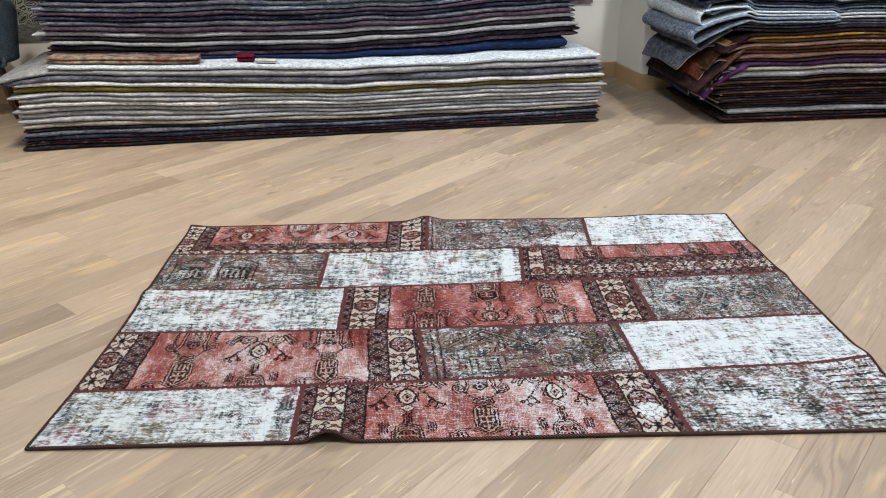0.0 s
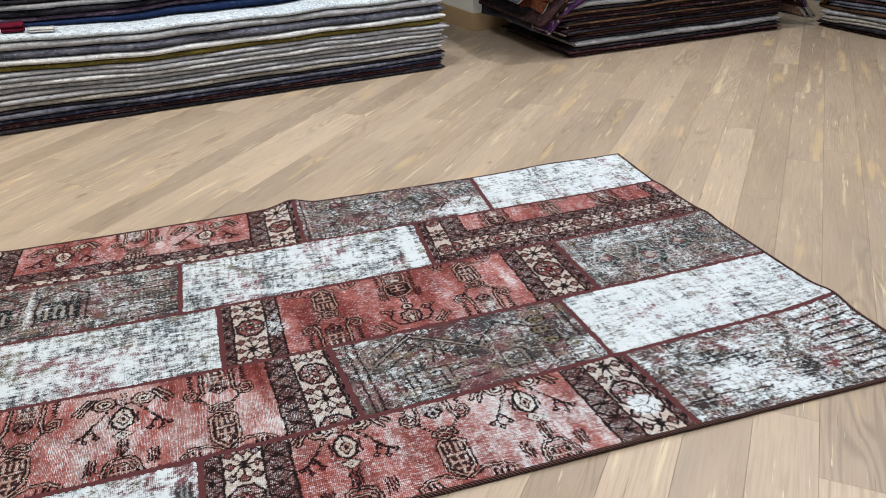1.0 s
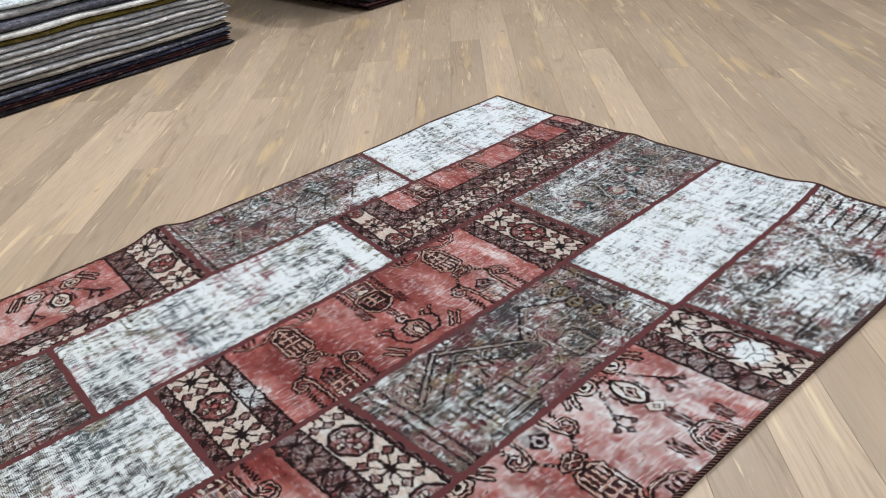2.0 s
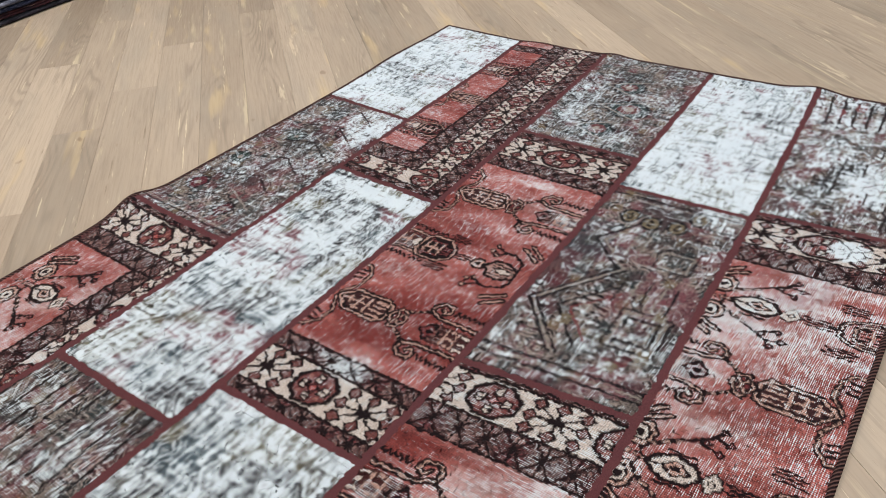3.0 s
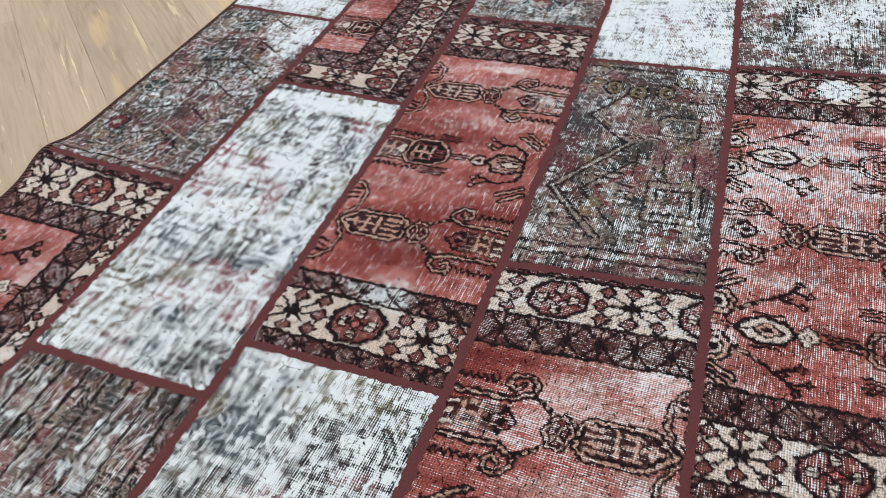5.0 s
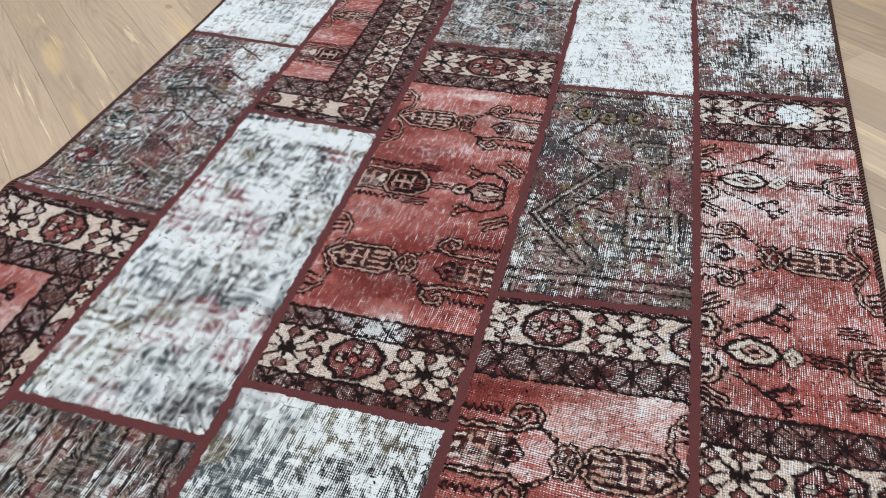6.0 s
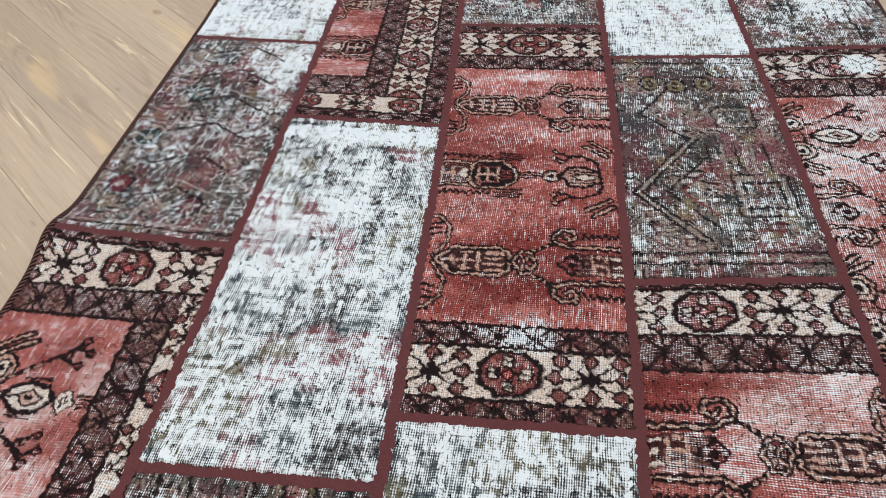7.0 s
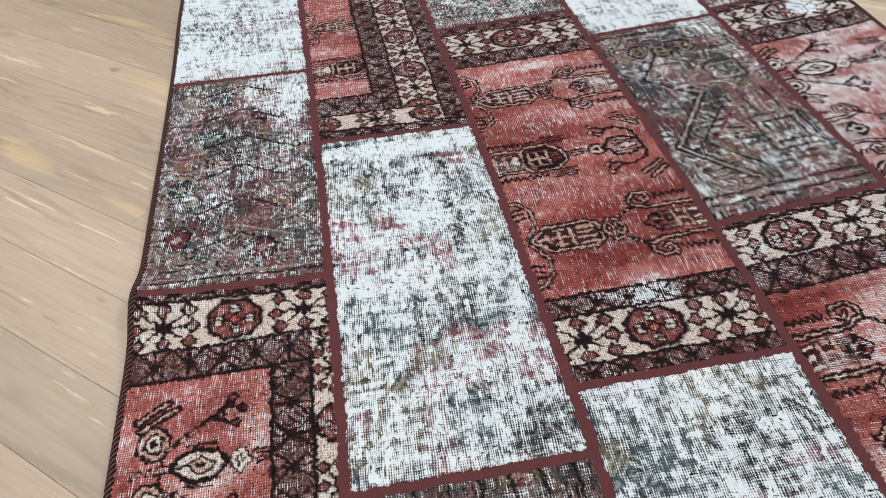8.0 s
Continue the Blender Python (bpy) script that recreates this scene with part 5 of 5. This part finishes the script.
def looped_rug(kind, frame_of, low, x0, x1, y0, y1, loop, gap, fall, seed, group):
    """A soft rug doubled over: two sheets joined by a round loop that hangs over the pile's end. Returns its top as a function."""
    thick, n, turns = 0.013, 40, 9

    def base(x):
        return low(np.maximum(x, 0.05)) - fall * np.clip((0.12 - x) / (0.12 - x0), 0, 1.2) ** 1.5 + 0.006 + 0.006 * wave1(x, seed, 3.0)

    def space(x):
        return gap + (loop - gap) * np.clip((0.16 - x) / (0.16 - x0), 0, 1) ** 0.8 + 0.008 * wave1(x, seed + 1, 2.5)

    xs = np.linspace(x1, x0 + loop / 2, n)
    floor_z = base(xs)
    roof_z = floor_z + np.maximum(space(xs), 0.018)
    line = [(x, z) for x, z in zip(xs, floor_z)]
    cz, r = (floor_z[-1] + roof_z[-1]) / 2, (roof_z[-1] - floor_z[-1]) / 2
    line += [(xs[-1] - r * math.sin(math.pi * k / turns), cz - r * math.cos(math.pi * k / turns)) for k in range(1, turns)]
    line += [(x - 0.02, z) for x, z in zip(xs[::-1], roof_z[::-1])]
    line = np.array(line)
    along = np.gradient(line, axis=0)
    normal = np.stack([-along[:, 1], along[:, 0]], -1)
    normal /= np.linalg.norm(normal, axis=1, keepdims=True)
    outer, inner = line - normal * thick / 2, line + normal * thick / 2
    stations = np.linspace(y0, y1, 8)
    verts, faces, m = [], [], len(line)
    for k, y in enumerate(stations):
        sway = 0.02 * wave1(line[:, 0] + k * 0.11, seed + 4, 2.0) * (k / 7)
        edge = 0.012 * wave1(line[:, 0], seed + 8, 4.0) * (k == 0)
        for ring in (outer, inner):
            verts += [(p[0] + 0.015 * math.sin(k * 1.3 + seed), y + e, p[1] + s) for p, s, e in zip(ring, sway, edge)]
    at = lambda k, ring, i: (2 * k + ring) * m + i
    for k in range(len(stations) - 1):
        for i in range(m - 1):
            faces.append((at(k, 0, i), at(k + 1, 0, i), at(k + 1, 0, i + 1), at(k, 0, i + 1)))
            faces.append((at(k, 1, i), at(k, 1, i + 1), at(k + 1, 1, i + 1), at(k + 1, 1, i)))
        for i in (0, m - 1):
            faces.append((at(k, 0, i), at(k, 1, i), at(k + 1, 1, i), at(k + 1, 0, i)))
    for k in (0, len(stations) - 1):
        faces += [(at(k, 0, i), at(k, 0, i + 1), at(k, 1, i + 1), at(k, 1, i)) for i in range(m - 1)]
    ob = mesh_object("folded_rug", verts, faces, CLOTHS[kind], None, smooth=True)
    ob.matrix_world = frame_of
    tagged(ob, LABELS[kind], "rug", group)
    return lambda x: np.where(x > x1, low(np.maximum(x, 0.05)) + 0.012, base(x) + np.maximum(space(x), 0.018) + thick / 2 + 0.004)


level_b = lambda x: np.interp(x, grid_b, top_b) + 0.004
for kind, x0, x1, y0, loop, gap, fall, seed in (
    ("slate", -0.24, 1.88, 0.03, 0.075, 0.020, 0.20, 401), ("denim", -0.31, 0.80, -0.03, 0.085, 0.024, 0.17, 402), ("ice", -0.27, 1.92, 0.02, 0.10, 0.022, 0.10, 403),
    ("denim", -0.20, 1.86, 0.05, 0.085, 0.026, 0.08, 404), ("navy", -0.28, 1.80, 0.04, 0.09, 0.024, 0.06, 405), ("denim", -0.24, 1.88, 0.02, 0.08, 0.026, 0.04, 406), ("slate", -0.20, 1.9, 0.03, 0.08, 0.024, 0.02, 407),
):
    level_b = looped_rug(kind, DARK_PILE, level_b, x0, x1, y0, 1.05, loop, gap, fall, seed, "soft rugs doubled over on the dark pile")



def limp_end(kind, frame_of, line, y0, y1, slant, label):
    """The end of a rug that slips off the pile: a thick sheet bent along a line of along and height, cut on a slant."""
    line = np.array(line)
    t = np.linspace(0, 1, len(line))
    fine = np.linspace(0, 1, 26)
    path = np.stack([np.interp(fine, t, line[:, 0]), np.interp(fine, t, line[:, 1])], -1)
    for _ in range(3):
        path[1:-1] = (path[:-2] + 2 * path[1:-1] + path[2:]) / 4
    along = np.gradient(path, axis=0)
    normal = np.stack([-along[:, 1], along[:, 0]], -1)
    normal /= np.linalg.norm(normal, axis=1, keepdims=True)
    rows, verts, faces, m = 9, [], [], len(path)
    for k in range(rows):
        f = k / (rows - 1)
        for ring in (path + normal * 0.006, path - normal * 0.006):
            for i, p in enumerate(ring):
                y = y0 + (y1 - y0) * f + slant * fine[i] ** 2 * (1 - f)
                verts.append((p[0] + 0.012 * math.sin(7 * f + 3 * fine[i]), y, p[1] + 0.014 * math.sin(5 * f + 6 * fine[i])))
    at = lambda k, r, i: (2 * k + r) * m + i
    for k in range(rows - 1):
        for i in range(m - 1):
            faces += [(at(k, 0, i), at(k, 0, i + 1), at(k + 1, 0, i + 1), at(k + 1, 0, i)), (at(k, 1, i), at(k + 1, 1, i), at(k + 1, 1, i + 1), at(k, 1, i + 1))]
        for i in (0, m - 1):
            faces.append((at(k, 0, i), at(k + 1, 0, i), at(k + 1, 1, i), at(k, 1, i)))
    for k in (0, rows - 1):
        faces += [(at(k, 0, i), at(k, 1, i), at(k, 1, i + 1), at(k, 0, i + 1)) for i in range(m - 1)]
    ob = mesh_object("rug_end", verts, faces, CLOTHS[kind], None, smooth=True)
    ob.matrix_world = frame_of
    rim = np.array([verts[at(0, 0, i)] for i in range(m)] + [verts[at(k, 0, m - 1)] for k in range(1, rows)])
    cord("stitched_edge", rim, 0.0045, SELVEDGE.mat, ob, "pale overcast stitching")
    tagged(ob, label, "rug", "soft rugs doubled over on the dark pile")


limp_end("slate", DARK_PILE, ((0.06, 0.565), (-0.14, 0.545), (-0.25, 0.48), (-0.29, 0.38)), 0.16, 1.0, 0.10, "slate rug end slipping off the dark pile")
limp_end("ink", DARK_PILE, ((0.06, 0.46), (-0.10, 0.44), (-0.20, 0.33), (-0.20, 0.19)), 0.30, 1.05, -0.10, "near-black rug end hanging off the dark pile")
limp_end("violet", DARK_PILE, ((0.05, 0.40), (-0.07, 0.37), (-0.14, 0.28), (-0.15, 0.20)), 0.02, 0.32, 0.03, "violet rug end drooping off the dark pile")
limp_end("rust", DARK_PILE, ((0.02, 0.47), (-0.08, 0.47), (-0.17, 0.42), (-0.19, 0.33)), 0.03, 0.40, 0.05, "rust orange rug end crumpled at the dark pile")

SIDE_PILE = pose(5.62, 4.12, 0, 0, 0, -80.5)
side = [("wine", 0.024, 1), ("ink", 0.030, 1), ("taupe", 0.040, 2), ("ash", 0.034, 1), ("umber", 0.034, 1), ("slate", 0.040, 2), ("wine", 0.030, 1), ("denim", 0.040, 1), ("ink", 0.034, 1), ("ochre", 0.030, 1), ("slate", 0.040, 1)]
side += [(("umber", "ash", "slate", "wine", "plum")[i % 5], 0.034, 1) for i in range(10)]
pile(SIDE_PILE, side, 0.05, 2.7, 1.0, FLAT, 13, "folded rugs of the side pile", jitter=0.05, droops={2: (0.02, 0, 0.3, 0.1, 0.2, 0), 7: (0.06, 0, 0.3, 0.1, 0.3, 0), 9: (0.1, 0, 0.3, 0.1, 0.6, 0)})


# ---- chair and hung rugs by the far wall -------------------------------
UPHOLSTERY = rug_cloth("blue_upholstery", (86, 98, 112), (76, 88, 104))
WALNUT = Nodes("walnut", 0.4)
_c = WALNUT.add("ShaderNodeTexCoord").outputs["Object"]
WALNUT.colour(WALNUT.mix(WALNUT.noise(WALNUT.stretch(_c, 20, 20, 2), 2.0, 4), srgb(62, 36, 24), srgb(40, 24, 18)))


def shell_chair(m):
    """An upholstered tub chair on splayed wooden legs."""
    chair = new("upholstered_chair")
    chair.matrix_world = m
    bm = bmesh.new()
    box(bm, -0.27, 0.27, -0.27, 0.25, 0.40, 0.52, 0.05)
    part("seat", bm, UPHOLSTERY, chair)
    rows, cols = 14, 30
    verts, faces = [], []
    for i in range(rows):
        h = i / (rows - 1)
        for j in range(cols):
            t = math.pi * (-0.12 + 1.24 * j / (cols - 1))
            edge = 1 - abs(2 * j / (cols - 1) - 1) ** 3
            z = 0.44 + h * (0.20 + 0.34 * edge)
            r = 0.30 + 0.05 * h
            for k in (0.0, 0.055):
                verts.append(((r + k) * math.cos(t), (r + k) * 0.92 * math.sin(t), z))
    at = lambda i, j, k: (i * cols + j) * 2 + k
    for i in range(rows - 1):
        for j in range(cols - 1):
            faces += [(at(i, j, 0), at(i, j + 1, 0), at(i + 1, j + 1, 0), at(i + 1, j, 0)), (at(i, j, 1), at(i + 1, j, 1), at(i + 1, j + 1, 1), at(i, j + 1, 1))]
    for j in range(cols - 1):
        faces += [(at(rows - 1, j, 0), at(rows - 1, j + 1, 0), at(rows - 1, j + 1, 1), at(rows - 1, j, 1)), (at(0, j, 0), at(0, j, 1), at(0, j + 1, 1), at(0, j + 1, 0))]
    for i in range(rows - 1):
        faces += [(at(i, 0, 0), at(i + 1, 0, 0), at(i + 1, 0, 1), at(i, 0, 1)), (at(i, cols - 1, 0), at(i, cols - 1, 1), at(i + 1, cols - 1, 1), at(i + 1, cols - 1, 0))]
    back = mesh_object("backrest", verts, faces, UPHOLSTERY, chair, smooth=True)
    for sx in (-1, 1):
        for sy in (-1, 1):
            bm = bmesh.new()
            bmesh.ops.create_cone(bm, cap_ends=True, segments=12, radius1=0.013, radius2=0.024, depth=0.42)
            leg = part("leg", bm, WALNUT.mat, chair, "dark stained tapered wooden leg")
            foot, head = Vector((0.25 * sx, 0.24 * sy, 0.0)), Vector((0.19 * sx, 0.18 * sy, 0.41))
            leg.matrix_local = Matrix.Translation((foot + head) / 2) @ (head - foot).to_track_quat("Z", "Y").to_matrix().to_4x4()
    return tagged(chair, "blue-grey upholstered tub chair on dark wooden legs", "chair")


shell_chair(pose(-2.50, 4.24, 0, 0, 0, 207))


def hung_rug_material(name, ground, figure, pitch):
    n = Nodes(name, 0.95)
    c = n.add("ShaderNodeTexCoord").outputs["Object"]
    v = n.add("ShaderNodeTexVoronoi", Vector=n.stretch(c, 1, 0, 1), Scale=pitch)
    v.feature = "DISTANCE_TO_EDGE"
    w = n.math("SINE", n.math("MULTIPLY", v.outputs["Distance"], 42.0))
    n.colour(n.mix(n.ramp(n.math("ADD", w, n.noise(c, 30, 3)), 0.4, 0.8), srgb(*ground), srgb(*figure)))
    n.bump(n.noise(c, 260, 2), 0.4, 0.002)
    return n.mat


def hung_rug(x0, x1, z0, z1, label, field, border):
    """A rug on the wall: a bordered field, in the room's own axes."""
    ob = new("wall_rug")
    ob.matrix_world = ROOM @ pose((x0 + x1) / 2, -0.022, z0)
    w, h = (x1 - x0) / 2, z1 - z0
    bm = bmesh.new()
    e = 0.13
    box(bm, -w + e, w - e, -0.008, 0.006, e, h - e)
    part("field", bm, field, ob)
    bm = bmesh.new()
    for a in ((-w, w, -0.006, 0.006, 0, e), (-w, w, -0.006, 0.006, h - e, h), (-w, -w + e, -0.006, 0.006, e, h - e), (w - e, w, -0.006, 0.006, e, h - e)):
        box(bm, *a)
    part("border", bm, border, ob)
    return tagged(ob, label, "rug")


hung_rug(-6.30, -4.95, 0.527, 2.5, "charcoal rug with cream scrolls hung on the wall", hung_rug_material("scroll_field", (52, 56, 56), (158, 160, 146), 15.0), rug_cloth("scroll_border", (120, 124, 118), (96, 100, 96), (150, 152, 144)))
hung_rug(-1.2, -0.29, 0.70, 2.4, "grey and plum faded rug hung on the wall", hung_rug_material("plum_field", (120, 112, 116), (150, 146, 146), 9.0), rug_cloth("plum_border", (96, 84, 92), (120, 110, 116)))

# ---- floor boards, last ------------------------------------------------
lay_planks()
